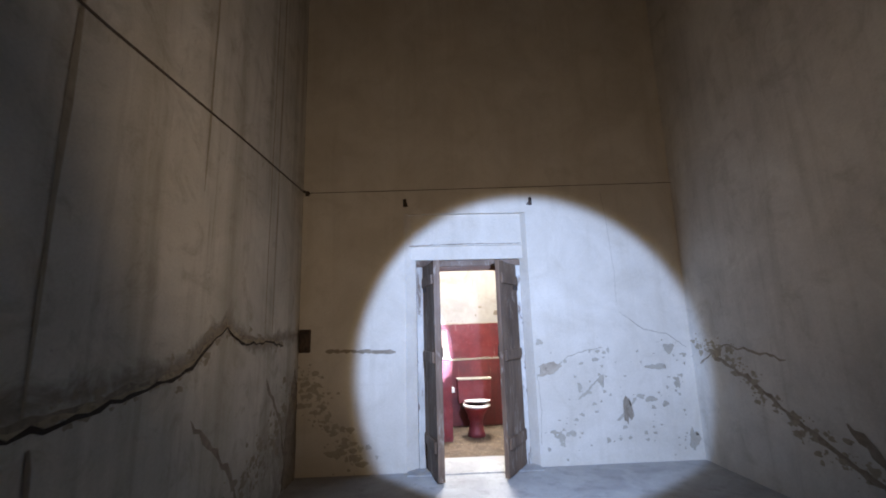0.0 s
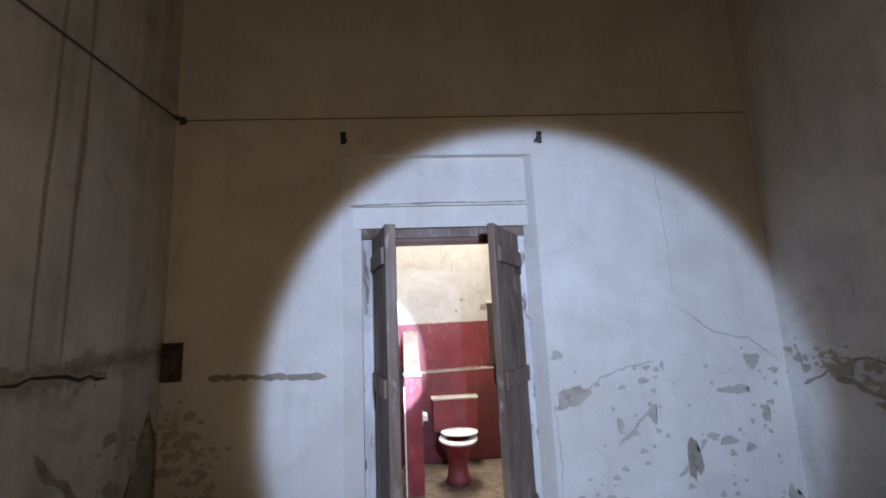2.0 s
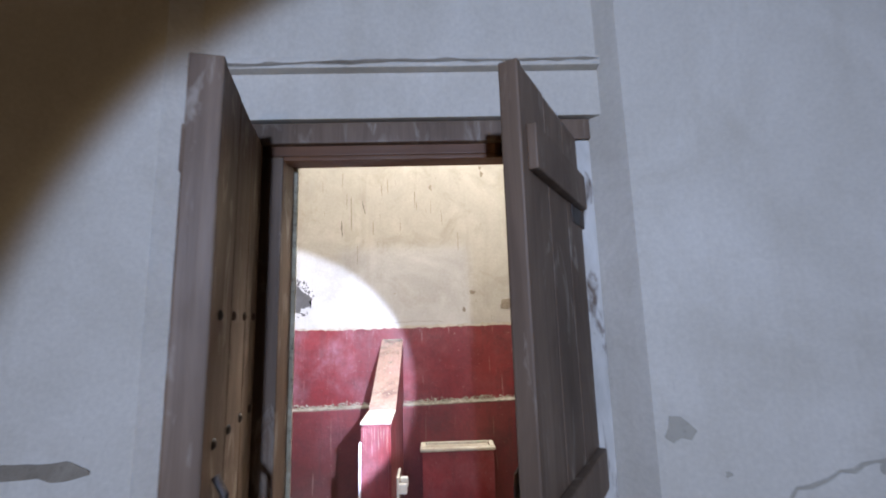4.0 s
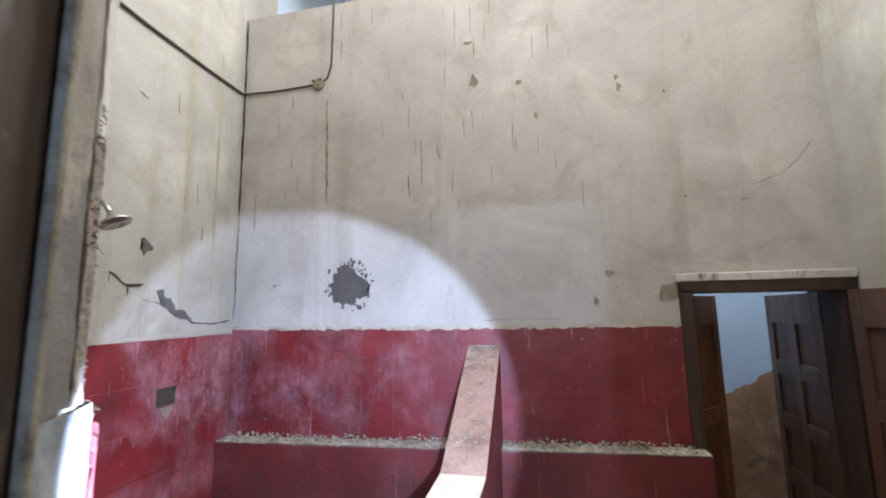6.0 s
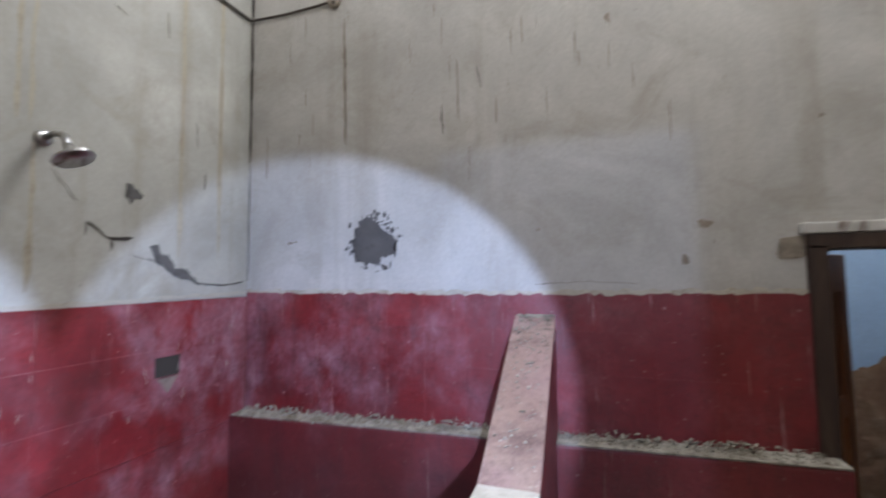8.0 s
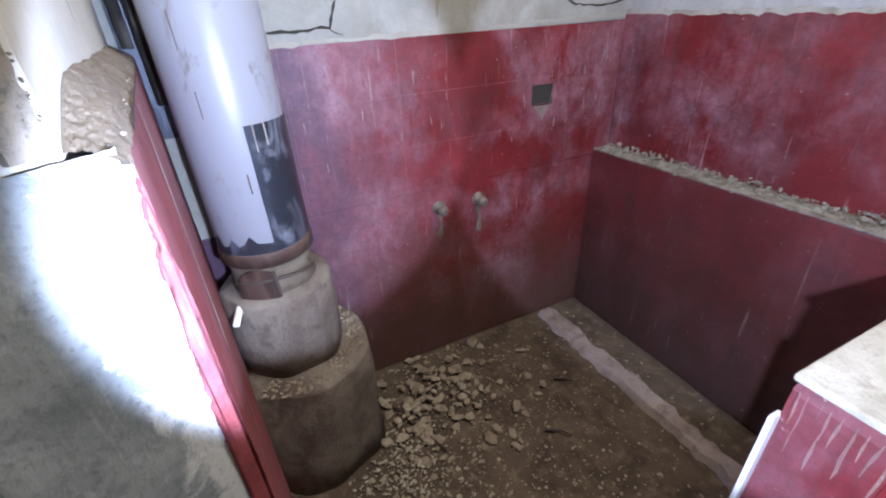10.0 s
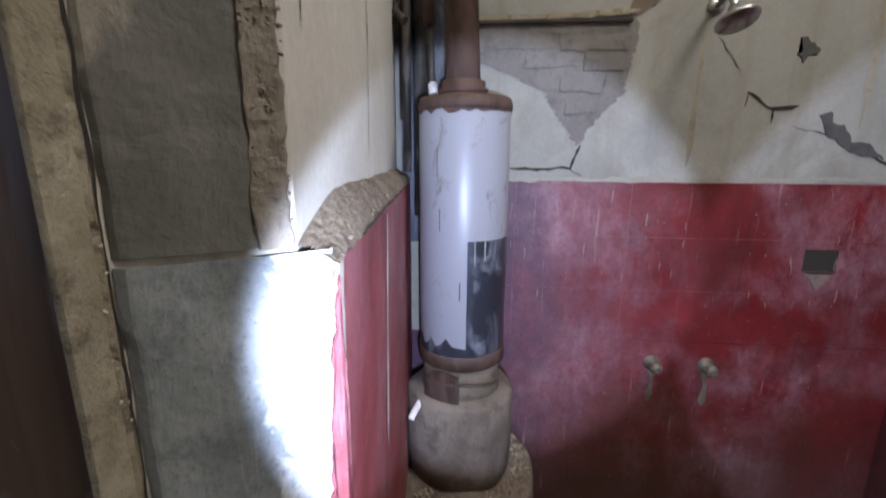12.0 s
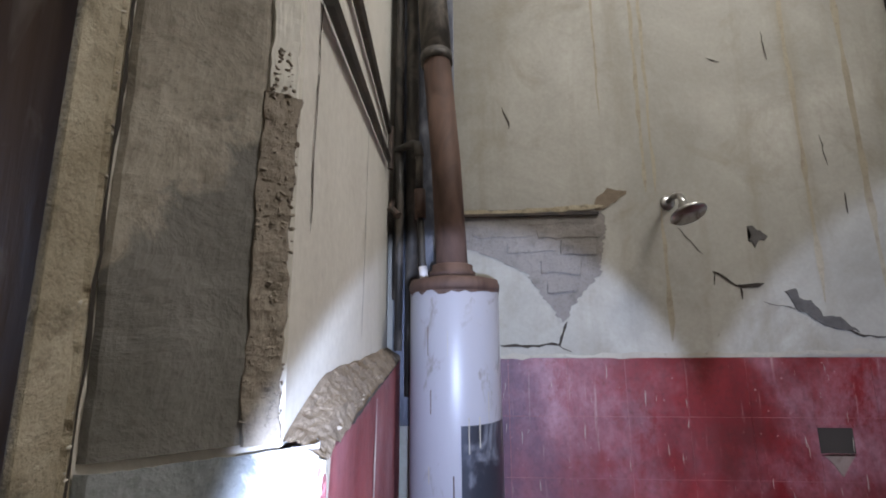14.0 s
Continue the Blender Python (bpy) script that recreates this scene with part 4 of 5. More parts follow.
left = [(1.54, 0.803), (1.628, 0.74), (1.707, 0.691), (1.767, 0.574), (1.80, 0.49), (1.815, 0.30), (1.945, 0.30)]
right = [(1.54, 0.812), (1.598, 0.846), (1.65, 0.89), (1.705, 0.945), (1.77, 0.952), (1.86, 0.972), (1.945, 0.965)]
bm = bmesh.new()
rows = []
for k in range(66):
    z = 1.54 + 0.405 * k / 65
    a = float(np.interp(z, [p[0] for p in left], [p[1] for p in left])) + rng.uniform(-0.007, 0.007)
    b = float(np.interp(z, [p[0] for p in right], [p[1] for p in right])) + rng.uniform(-0.007, 0.007) + 0.012 * noise.noise(Vector((z * 40, 2, 1)))
    rows.append([bm.verts.new(P_WEST.at(a + (max(b, a + 0.004) - a) * f, z, 0.003)) for f in (0, 0.25, 0.5, 0.75, 1)])
for p, q in zip(rows, rows[1:]):
    for k in range(4):
        bm.faces.new((p[k], p[k + 1], q[k + 1], q[k]))
part("bare_patch", bm, M_MASON, west, "bare masonry where the plaster fell off")
for k, (s0, s1, z, dz) in enumerate(((0.30, 0.62, 1.885, 0.028), (0.63, 0.95, 1.888, 0.025), (0.5, 0.72, 1.845, 0.032), (0.73, 0.965, 1.835, 0.035), (0.62, 0.80, 1.79, 0.03), (0.81, 0.955, 1.775, 0.04), (0.735, 0.89, 1.71, 0.035), (0.76, 0.87, 1.645, 0.03), (0.30, 0.5, 1.83, 0.03))):
    part("stone", sheet(P_WEST, ragged(rng, [(s0, z), (s1 - 0.008, z), (s1 - 0.008, z + dz * 1.3), (s0, z + dz * 1.3)], 0.03, 0.006), 0.001, 0.0042 + 0.0006 * k), M_MASON, west)
part("broken_edge", ribbon(P_WEST, rng, [(0.3, 1.935), (0.7, 1.935), (0.97, 1.95)], 0.022, 0.012, 0.02, 0.003), M_SAND, west)
part("iron_strap", boxes((-1.008, -0.994, 0.36, 0.95, 1.918, 1.928)), M_IRON, west, "rusty flat iron in the bare masonry")
part("bare_patch", sheet(P_WEST, ragged(rng, [(0.94, 1.93), (1.06, 1.99), (1.06, 2.01), (0.99, 2.015), (0.945, 1.98)], 0.02, 0.005), 0.0, 0.004), M_CRUMB, west)
part("bare_patch", sheet(P_WEST, blotch(rng, 1.485, 1.83, 0.028, 0.03, 0.5, 14), 0.0, 0.003), M_PATCH, west)
part("bare_patch", sheet(P_WEST, ragged(rng, [(1.555, 1.635), (1.585, 1.645), (1.605, 1.605), (1.635, 1.605), (1.665, 1.552), (1.715, 1.550), (1.77, 1.500), (1.70, 1.515), (1.655, 1.525), (1.615, 1.562), (1.585, 1.572)], 0.014, 0.004), 0.0, 0.004), M_PATCH, west)
for line, w in (([(1.325, 1.71), (1.36, 1.69), (1.395, 1.66), (1.42, 1.655), (1.49, 1.665)], 0.016), ([(1.33, 1.71), (1.325, 1.66)], 0.010), ([(1.41, 1.66), (1.412, 1.61)], 0.010), ([(1.70, 1.52), (1.78, 1.488), (1.93, 1.478), (2.04, 1.492)], 0.009),
                ([(1.22, 1.87), (1.30, 1.77)], 0.004), ([(1.48, 1.60), (1.62, 1.57)], 0.004), ([(0.58, 1.462), (0.70, 1.46), (0.79, 1.465), (0.82, 1.54)], 0.012), ([(0.78, 1.465), (0.83, 1.44)], 0.01), ([(1.39, 2.52), (1.44, 2.5)], 0.007),
                ([(0.62, 2.35), (0.64, 2.3), (0.645, 2.26)], 0.006), ([(1.6, 2.62), (1.61, 2.5)], 0.006), ([(1.75, 2.2), (1.76, 2.08)], 0.005), ([(1.80, 1.98), (1.80, 1.90)], 0.006)):
    part("crack", ribbon(P_WEST, rng, line, w, 0.002, 0.02, 0.003), M_CRACK, west)
for s, z0, z1, w in ((1.17, 1.47, 1.94, 0.022), (1.125, 2.0, 3.3, 0.018), (1.16, 2.0, 3.3, 0.014), (1.68, 1.6, 3.1, 0.025), (0.98, 2.3, 3.2, 0.012), (1.88, 1.6, 3.0, 0.03)):
    part("damp_run", ribbon(P_WEST, rng, [(s, z0), (s + 0.004, z1)], w, 0.0012, 0.06, 0.003), M_MOULD, west)
for y in (1.131, 1.321):
    part("rust_run", ribbon(P_WEST, rng, [(y, 0.755), (y + 0.006, 0.70), (y + 0.002, 0.60)], 0.030, 0.0130, 0.02, 0.004), M_CRUMB, west)
# small wall niche for soap
niche = thing("soap_niche", "small square soap hole with a pale drip under it", "niche", (-1.0, 1.635, 1.165))
# Flush dark box: the shade inside the hole is put into its colour.
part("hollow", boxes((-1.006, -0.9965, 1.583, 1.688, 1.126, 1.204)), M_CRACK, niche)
part("sill", sheet(P_WEST, ragged(rng, [(1.585, 1.124), (1.688, 1.124), (1.66, 1.09), (1.64, 1.06), (1.62, 1.09)], 0.02, 0.003), 0.012, 0.016), M_KERB, niche, "washed-out pale streak")
for z in (1.118, 1.203):
    part("rim", boxes((-0.999, -0.994, 1.578, 1.692, z, z + 0.008), bevel=0.001), M_RED, niche)

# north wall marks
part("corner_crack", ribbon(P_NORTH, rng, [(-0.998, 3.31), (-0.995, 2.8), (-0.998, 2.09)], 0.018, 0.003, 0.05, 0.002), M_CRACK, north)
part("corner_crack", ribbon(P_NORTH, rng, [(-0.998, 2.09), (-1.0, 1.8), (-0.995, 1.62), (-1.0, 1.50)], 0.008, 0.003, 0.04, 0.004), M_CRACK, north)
part("cement_patch", sheet(P_NORTH, blotch(rng, -0.312, 1.665, 0.108, 0.100, 0.26, 44), 0.0, 0.003), M_PATCH, north, "round grey cement repair")
for k in range(60):
    a = rng.gauss(1.2, 1.3)
    r = rng.uniform(0.095, 0.14)
    part("cement_splash", sheet(P_NORTH, blotch(rng, -0.312 + r * math.cos(a), 1.665 + r * math.sin(a), rng.uniform(0.002, 0.010), rng.uniform(0.003, 0.014), 0.5, 7), 0.0, 0.002), M_PATCH, north)
for k in range(58):
    s = rng.uniform(-0.9, 0.95)
    z = rng.uniform(2.05, 3.3)
    ln = rng.uniform(0.02, 0.16) * (1.0 if rng.random() < 0.8 else 1.8)
    part("drip_mark", ribbon(P_NORTH, rng, [(s, z), (s + rng.uniform(-0.004, 0.004), z - ln)], rng.uniform(0.003, 0.008), 0.0015, 0.03, 0.001), M_BROWN, north)
part("drip_mark", ribbon(P_NORTH, rng, [(-0.46, 2.74), (-0.455, 2.4), (-0.45, 2.13)], 0.012, 0.002, 0.03, 0.002), M_BROWN, north)
part("drip_mark", ribbon(P_NORTH, rng, [(-0.452, 2.6), (-0.447, 2.12)], 0.008, 0.0018, 0.03, 0.002), M_CRACK, north)
for s, z, rs, rz in ((0.385, 2.73, 0.02, 0.035), (0.62, 2.69, 0.017, 0.012), (1.0, 1.685, 0.022, 0.015), (0.36, 2.95, 0.022, 0.008), (0.70, 2.5, 0.008, 0.02), (1.1, 2.6, 0.012, 0.02), (1.09, 2.65, 0.01, 0.015), (1.30, 2.55, 0.006, 0.01),
                     (-0.75, 1.675, 0.014, 0.006), (-0.72, 1.68, 0.006, 0.005), (0.93, 1.56, 0.012, 0.02), (1.59, 2.0, 0.018, 0.005), (0.42, 1.69, 0.006, 0.005), (1.35, 2.03, 0.006, 0.006)):
    part("chip", sheet(P_NORTH, blotch(rng, s, z, rs, rz, 0.45, 12), 0.0, 0.002), M_BROWN, north)
for line, w in (([(1.62, 2.06), (1.74, 2.1), (1.83, 2.18), (1.88, 2.25)], 0.0025), ([(0.02, 2.25), (0.03, 2.12)], 0.007), ([(0.40, 1.475), (0.62, 1.485), (0.78, 1.475)], 0.002), ([(0.18, 2.4), (0.2, 2.3)], 0.006)):
    part("crack", ribbon(P_NORTH, rng, line, w, 0.0015, 0.02, 0.003), M_CRACK, north)
part("bare_patch", sheet(P_NORTH, ragged(rng, [(1.205, 1.56), (1.282, 1.56), (1.282, 1.63), (1.215, 1.625)], 0.02, 0.004), 0.0, 0.003), M_BROWN, north)
part("bare_patch", sheet(P_EAST, ragged(rng, [(1.40, 1.45), (1.60, 1.60), (1.66, 1.66), (1.60, 1.76), (1.55, 1.68), (1.42, 1.62)], 0.02, 0.008), 0.0, 0.006), M_BROWN, east)

# front wall of the washroom beside the jamb
part("red_dado", sheet(P_FRONT, ragged(rng, [(-0.002, 0.001), (1.15, 0.0), (1.15, 1.418), (-0.002, 1.418), (-0.002, 0.0)], 0.2, 0.0), 0.0, 0.006), M_REDFRONT, wall_door, "streaked red dado beside the reveal")
part("white_line", ribbon(P_FRONT, rng, [(0.395, 1.405), (0.36, 1.2), (0.33, 0.98)], 0.026, 0.0078, 0.05, 0.001), M_LINE, wall_door, "hand-painted white line")
part("worn_edge", sheet(P_FRONT, ragged(rng, [(-0.002, 1.22), (0.004, 1.25), (0.010, 1.32), (0.014, 1.38), (0.020, 1.418), (-0.002, 1.42)], 0.02, 0.003), 0.0, 0.0075), M_DUST, wall_door, "worn pale corner of the dado")
edge = bmesh.new()
cols = []
for k in range(260):
    s = -0.012 + 1.142 * k / 259
    w = noise.noise(Vector((s * 9, 3.1, 0.4)))
    up = 1.436 + 0.038 * min(1.0, max(0.0, s + 0.012) / 0.16) ** 0.8 * (1.0 - 0.35 * s) + 0.006 * w * min(1.0, max(0.0, s) / 0.2)
    row = [P_FRONT_UP.at(s + 0.01, up, 0.0035)]
    for i in range(1, 12):
        f = i / 12
        p = P_FRONT_UP.at(s + 0.008, up, 0.004).lerp(P_FRONT.at(s, 1.424, 0.004), f)
        q = Vector((s * 26, f * 3.5, 1.7))
        h = 0.006 * noise.noise(q * 0.6) + 0.0022 * noise.noise(q * 3.1) + 0.0014 * noise.noise(q * 8.3)
        row.append(p + (P_FRONT.n * 0.7 + Vector((0, 0, 0.7))) * h + Vector((0, 0, 0.004 * math.sin(f * 3.14))))
    row.append(P_FRONT.at(s, 1.419 + 0.005 * noise.noise(Vector((s * 40, 0, 9))) + 0.004 * noise.noise(Vector((s * 150, 0, 9))), 0.0080))
    cols.append([edge.verts.new(p) for p in row])
for a, b in zip(cols, cols[1:]):
    for k in range(12):
        edge.faces.new((a[k], b[k], b[k + 1], a[k + 1]))
part("crumbled_ledge", edge, M_CRUMB, wall_door, "crumbled plaster slope on top of the dado")
edge = bmesh.new()
for k in range(160):
    lump(rng, edge, P_FRONT.at(rng.uniform(0.02, 1.1), 1.426 + rng.uniform(-0.004, 0.008), rng.uniform(-0.02, 0.005)), 0.0012 + 0.005 * rng.random() ** 2, 0.7)
part("crumb_layer", edge, M_BROWN, wall_door)
part("crack", ribbon(P_FRONT, rng, [(0.12, 1.421), (0.35, 1.423), (0.6, 1.420), (1.0, 1.422)], 0.006, 0.0090, 0.02, 0.002), M_CRACK, wall_door)
part("wash_coat", sheet(P_FRONT_UP, ragged(rng, [(0.0, 1.43), (1.165, 1.43), (1.165, 4.7), (0.0, 4.7)], 0.2, 0.002), 0.0, 0.003), M_CREAM, wall_door, "cream limewash over the dado")
for line, w in (([(0.05, 3.4), (0.045, 2.2), (0.06, 1.9), (0.05, 1.62)], 0.005), ([(0.50, 1.95), (0.48, 1.6), (0.46, 1.5)], 0.007)):
    part("crack", ribbon(P_FRONT_UP, rng, line, w, 0.0045, 0.03, 0.004), M_CRACK, wall_door)

# ---- washroom: water heater on its masonry base ----
TX, TY = -0.775, 0.440
heater = thing("water_heater", "tall white enamelled water heater with smoke-dark lower side", "water heater", (TX, TY, 0.885))
tank_body = part("body", turned([(0.128, 0.0), (0.132, 0.012), (0.132, 0.742), (0.128, 0.752)], (TX, TY, 0.895), 48), M_WHITE, heater, smooth=True)
cap_top = part("top_cap", turned([(0.134, -0.012), (0.136, 0.004), (0.130, 0.022), (0.075, 0.034), (0.05, 0.036)], (TX, TY, 1.640), 48), M_RUST, heater, "rusty domed top", smooth=True)
part("bottom_ring", turned([(0.128, -0.02), (0.137, -0.012), (0.137, 0.022), (0.133, 0.028)], (TX, TY, 0.895), 48), M_RUST, heater, "rusty bottom ring", smooth=True)
part("flue_collar", turned([(0.066, 0.0), (0.070, 0.006), (0.070, 0.014), (0.062, 0.018), (0.062, 0.034), (0.052, 0.038)], (TX + 0.005, TY - 0.005, 1.674), 32), M_RUST, cap_top, smooth=True)


def shell(a0, a1, z0, z1, r, fade=0.0):
    """A curved sheet on the tank; angles in degrees from +x."""
    bm = bmesh.new()
    cols = []
    for k in range(25):
        a = radians(a0 + (a1 - a0) * k / 24)
        top = z1 - fade * rng.random()
        cols.append((bm.verts.new((TX + r * math.cos(a), TY + r * math.sin(a), z0)), bm.verts.new((TX + r * math.cos(a), TY + r * math.sin(a), top))))
    for (a, b), (c, d) in zip(cols, cols[1:]):
        bm.faces.new((a, c, d, b))
    return bm


part("bare_sheet", shell(8, 100, 0.925, 1.275, 0.1335), M_BARE, tank_body, "dark bare steel rectangle", True)
part("scorched_band", shell(-70, 110, 0.925, 0.985, 0.1341, 0.035), M_BARE, tank_body, "scorched lower band", True)
part("rust_runs", shell(-80, 110, 1.640, 1.628, 0.1332, 0.014), M_RUST, tank_body)
for k in range(16):
    a, z = rng.uniform(-40, 95), rng.uniform(0.97, 1.5)
    part("paint_drip", shell(a, a + rng.uniform(0.6, 1.6), z, z + rng.uniform(0.015, 0.09), 0.1346), M_STAIN if k % 3 else M_RUST, tank_body)
flue = thing("flue_pipe", "leaning rusty brown flue pipe above the heater", "flue pipe", (TX, TY, 1.70))
part("lower_pipe", tube([(TX + 0.005, TY - 0.005, 1.70), (-0.80, 0.417, 2.05), (-0.832, 0.385, 2.45)], 0.048, 24), M_RUST, flue, smooth=True)
part("upper_pipe", tube([(-0.831, 0.386, 2.44), (-0.86, 0.36, 2.85), (-0.90, 0.32, 3.6)], 0.053, 24), M_PIPE, flue, "sooty upper pipe", smooth=True)
part("joint_band", tube([(-0.8305, 0.3865, 2.425), (-0.833, 0.384, 2.46)], 0.056, 24), M_PIPE, flue, smooth=True)

pipes = thing("water_pipes", "dark painted water pipes in the corner by the heater", "pipes", (-0.93, 0.3, 1.7))
part("riser", tube([(-0.955, 0.235, 1.62), (-0.955, 0.235, 2.4), (-0.955, 0.235, 3.6)], 0.018, 12), M_PIPE, pipes, smooth=True)
part("riser", tube([(-0.965, 0.285, 1.3), (-0.965, 0.285, 2.4), (-0.965, 0.285, 3.6)], 0.024, 12), M_PIPE, pipes, smooth=True)
part("riser", tube([(-0.90, 0.250, 1.45), (-0.905, 0.250, 1.98), (-0.91, 0.245, 2.16)], 0.013, 12), M_PIPE, pipes, smooth=True)
part("branch", tube([(-0.91, 0.235, 2.145), (-0.875, 0.285, 2.15), (-0.862, 0.312, 2.145), (-0.858, 0.322, 2.12), (-0.855, 0.325, 1.97)], 0.0125, 12), M_PIPE, pipes, smooth=True)
part("elbow", tube([(-0.872, 0.292, 2.150), (-0.860, 0.316, 2.142), (-0.857, 0.323, 2.10)], 0.017, 12), M_PIPE, pipes, smooth=True)
part("valve", tube([(-0.855, 0.325, 1.98), (-0.852, 0.328, 1.88)], 0.019, 12), M_RUST, pipes, "rust-red union", True)
part("inlet", tube([(-0.852, 0.328, 1.88), (-0.838, 0.335, 1.74), (-0.828, 0.345, 1.67)], 0.0115, 12), M_PIPE, pipes, smooth=True)
part("taped_end", tube([(-0.834, 0.338, 1.715), (-0.826, 0.346, 1.665)], 0.014, 12), M_LINE, pipes, "white sealing tape", True)
part("back_board", boxes((-1.008, -0.985, 0.215, 0.44, 1.2, 3.55), bevel=0.003), M_BARE, pipes, "dark backing of the pipes")
part("bracket", tube([(-0.88, 0.25, 1.90), (-0.90, 0.22, 1.93), (-0.96, 0.22, 1.98)], 0.012, 10), M_IRON, pipes)
brace = thing("iron_brace", "flat iron bars fixed slanting along the cream wall", "brace", (-0.9, 0.22, 2.18))
for s0, z0, s1, z1 in ((0.16, 2.032, 1.0, 2.176), (0.05, 1.888, 0.95, 2.062)):
    part("bar", tube([P_FRONT_UP.at(s0 + (s1 - s0) * k / 4, z0 + (z1 - z0) * k / 4, 0.014) for k in range(5)], 0.009, 6), M_PIPE, brace)
part("clip", tube([P_FRONT_UP.at(0.98, 2.04, 0.018), P_FRONT_UP.at(0.98, 2.19, 0.018)], 0.009, 6), M_IRON, brace)

base = thing("masonry_base", "stepped round cement base under the water heater", "plinth", (TX, TY, 0))
bm = turned([(0.25, 0.0), (0.25, 0.12), (0.249, 0.24), (0.25, 0.36), (0.249, 0.462), (0.243, 0.474), (0.20, 0.485), (0.165, 0.50)], (TX, TY, 0), 48)
for v in bm.verts:
    v.co += Vector((v.co.x - TX, v.co.y - TY, 0)) * 0.11 * noise.noise(v.co * 7.0)
part("lower_drum", bm, M_BASE, base, "dirty grey lower drum", True)
bm = turned([(0.174, 0.46), (0.173, 0.56), (0.172, 0.66), (0.172, 0.765), (0.166, 0.775), (0.12, 0.782), (0.06, 0.784)], (TX, TY, 0), 48)
for v in bm.verts:
    v.co += Vector((v.co.x - TX, v.co.y - TY, 0)) * 0.12 * noise.noise(v.co * 9.0 + Vector((3, 1, 0)))
part("upper_drum", bm, M_BASE, base, "worn cement upper drum", True)
part("fire_ring", turned([(0.085, 0.77), (0.088, 0.80), (0.08, 0.88)], (TX - 0.02, TY - 0.03, 0), 28), M_RUST, base, "rusty fire ring", True)
part("neck", turned([(0.128, 0.775), (0.122, 0.80), (0.120, 0.84), (0.124, 0.876)], (TX, TY, 0), 40), M_CRUMB, base, "sooty cement neck under the heater", True)
plate = bmesh.new()
ring = []
for k in range(25):
    u = -1 + 2 * k / 24
    a = radians(-26 + 25 * u)
    top = 0.770 + 0.105 * math.sqrt(max(0.02, 1 - 0.9 * u * u if u < 0 else 1 - 0.25 * u * u))
    ring.append([plate.verts.new((TX + r * math.cos(a), TY + r * math.sin(a), z)) for r, z in ((0.136, 0.765), (0.142, 0.765), (0.140, top), (0.134, top))])
for a, b in zip(ring, ring[1:]):
    for k in range(4):
        plate.faces.new((a[k], b[k], b[(k + 1) % 4], a[(k + 1) % 4]))
for r4 in (ring[0], ring[-1]):
    plate.faces.new(r4)
part("stoke_plate", plate, M_RUST, base, "rusty rounded plate before the stoke hole")
part("wire_loop", tube([(TX + 0.10 * math.cos(a) + 0.05, TY + 0.115 * math.sin(a), 0.80 + 0.045 * math.cos(a * 0.8)) for a in [(-1.5 + 0.25 * k) for k in range(13)]], 0.0045, 8), M_CABLE, base)
part("stick", tube([(TX + 0.15, TY - 0.005, 0.87), (TX + 0.155, TY - 0.002, 0.79)], 0.006, 8), M_CABLE, base)
part("drain_cock", tube([(TX + 0.11, TY - 0.12, 0.76), (TX + 0.15, TY - 0.13, 0.755), (TX + 0.16, TY - 0.14, 0.735)], 0.010, 10), M_LINE, base, "white drain cock")
bm = bmesh.new()
for k in range(240):
    a = rng.uniform(-0.6, 2.3)
    r = rng.uniform(0.182, 0.242)
    lump(rng, bm, (TX + r * math.cos(a), TY + r * math.sin(a), 0.497 - (r - 0.165) * 0.3 + rng.uniform(0, 0.006)), rng.uniform(0.004, 0.013), 0.6)
for k in range(70):
    a, r = rng.uniform(-1.2, 2.0), rng.uniform(0.06, 0.14)
    lump(rng, bm, (TX + r * math.cos(a), TY + r * math.sin(a), 0.772), rng.uniform(0.004, 0.010), 0.5)
tagged(part("crumb_layer", bm, M_RUBBLE, base, "plaster crumbs on the steps"), kind="stuff")

# ---- shower and taps ----
shower = thing("wall_shower", "small chrome shower head on a short wall arm", "shower", (-1.0, 1.195, 1.955))
part("flange", turned([(0.026, 0.0), (0.024, 0.006), (0.012, 0.012)], (0, 0, 0), 20), M_CHROME, shower, smooth=True)
shower.children[0].matrix_world = Matrix.Translation((-1.008, 1.197, 1.958)) @ Matrix.Rotation(radians(90), 4, "Y")
shower_arm = part("arm", tube([(-1.005, 1.197, 1.958), (-0.94, 1.19, 1.962), (-0.88, 1.18, 1.945), (-0.835, 1.168, 1.90)], 0.010, 12), M_CHROME, shower, smooth=True)
bm = turned([(0.012, 0.045), (0.016, 0.03), (0.020, 0.022), (0.050, 0.006), (0.054, 0.0), (0.050, -0.006), (0.0015, -0.006)], (0, 0, 0), 28)
bmesh.ops.transform(bm, matrix=Matrix.Translation((-0.80, 1.160, 1.862)) @ Matrix.Rotation(radians(-24), 4, "Y") @ Matrix.Rotation(radians(8), 4, "X"), verts=bm.verts)
part("rose", bm, M_CHROME, shower_arm, "tarnished round rose", True)
for y in (1.131, 1.321):
    tap = thing("shower_tap", "corroded chrome tap stub on the red wall", "tap", (-0.998, y, 0.764), "pair of shower taps")
    bm = turned([(0.030, 0.0), (0.029, 0.006), (0.016, 0.010), (0.014, 0.03)], (0, 0, 0), 20)
    bmesh.ops.transform(bm, matrix=Matrix.Translation((-0.999, y, 0.764)) @ Matrix.Rotation(radians(90), 4, "Y"), verts=bm.verts)
    rosette = part("rosette", bm, M_CORRODED, tap, smooth=True)
    bm = turned([(0.019, 0.0), (0.023, 0.008), (0.021, 0.026), (0.012, 0.034)], (0, 0, 0), 8)
    bmesh.ops.transform(bm, matrix=Matrix.Translation((-0.971, y, 0.764)) @ Matrix.Rotation(radians(90), 4, "Y"), verts=bm.verts)
    part("handle", bm, M_CORRODED, rosette)

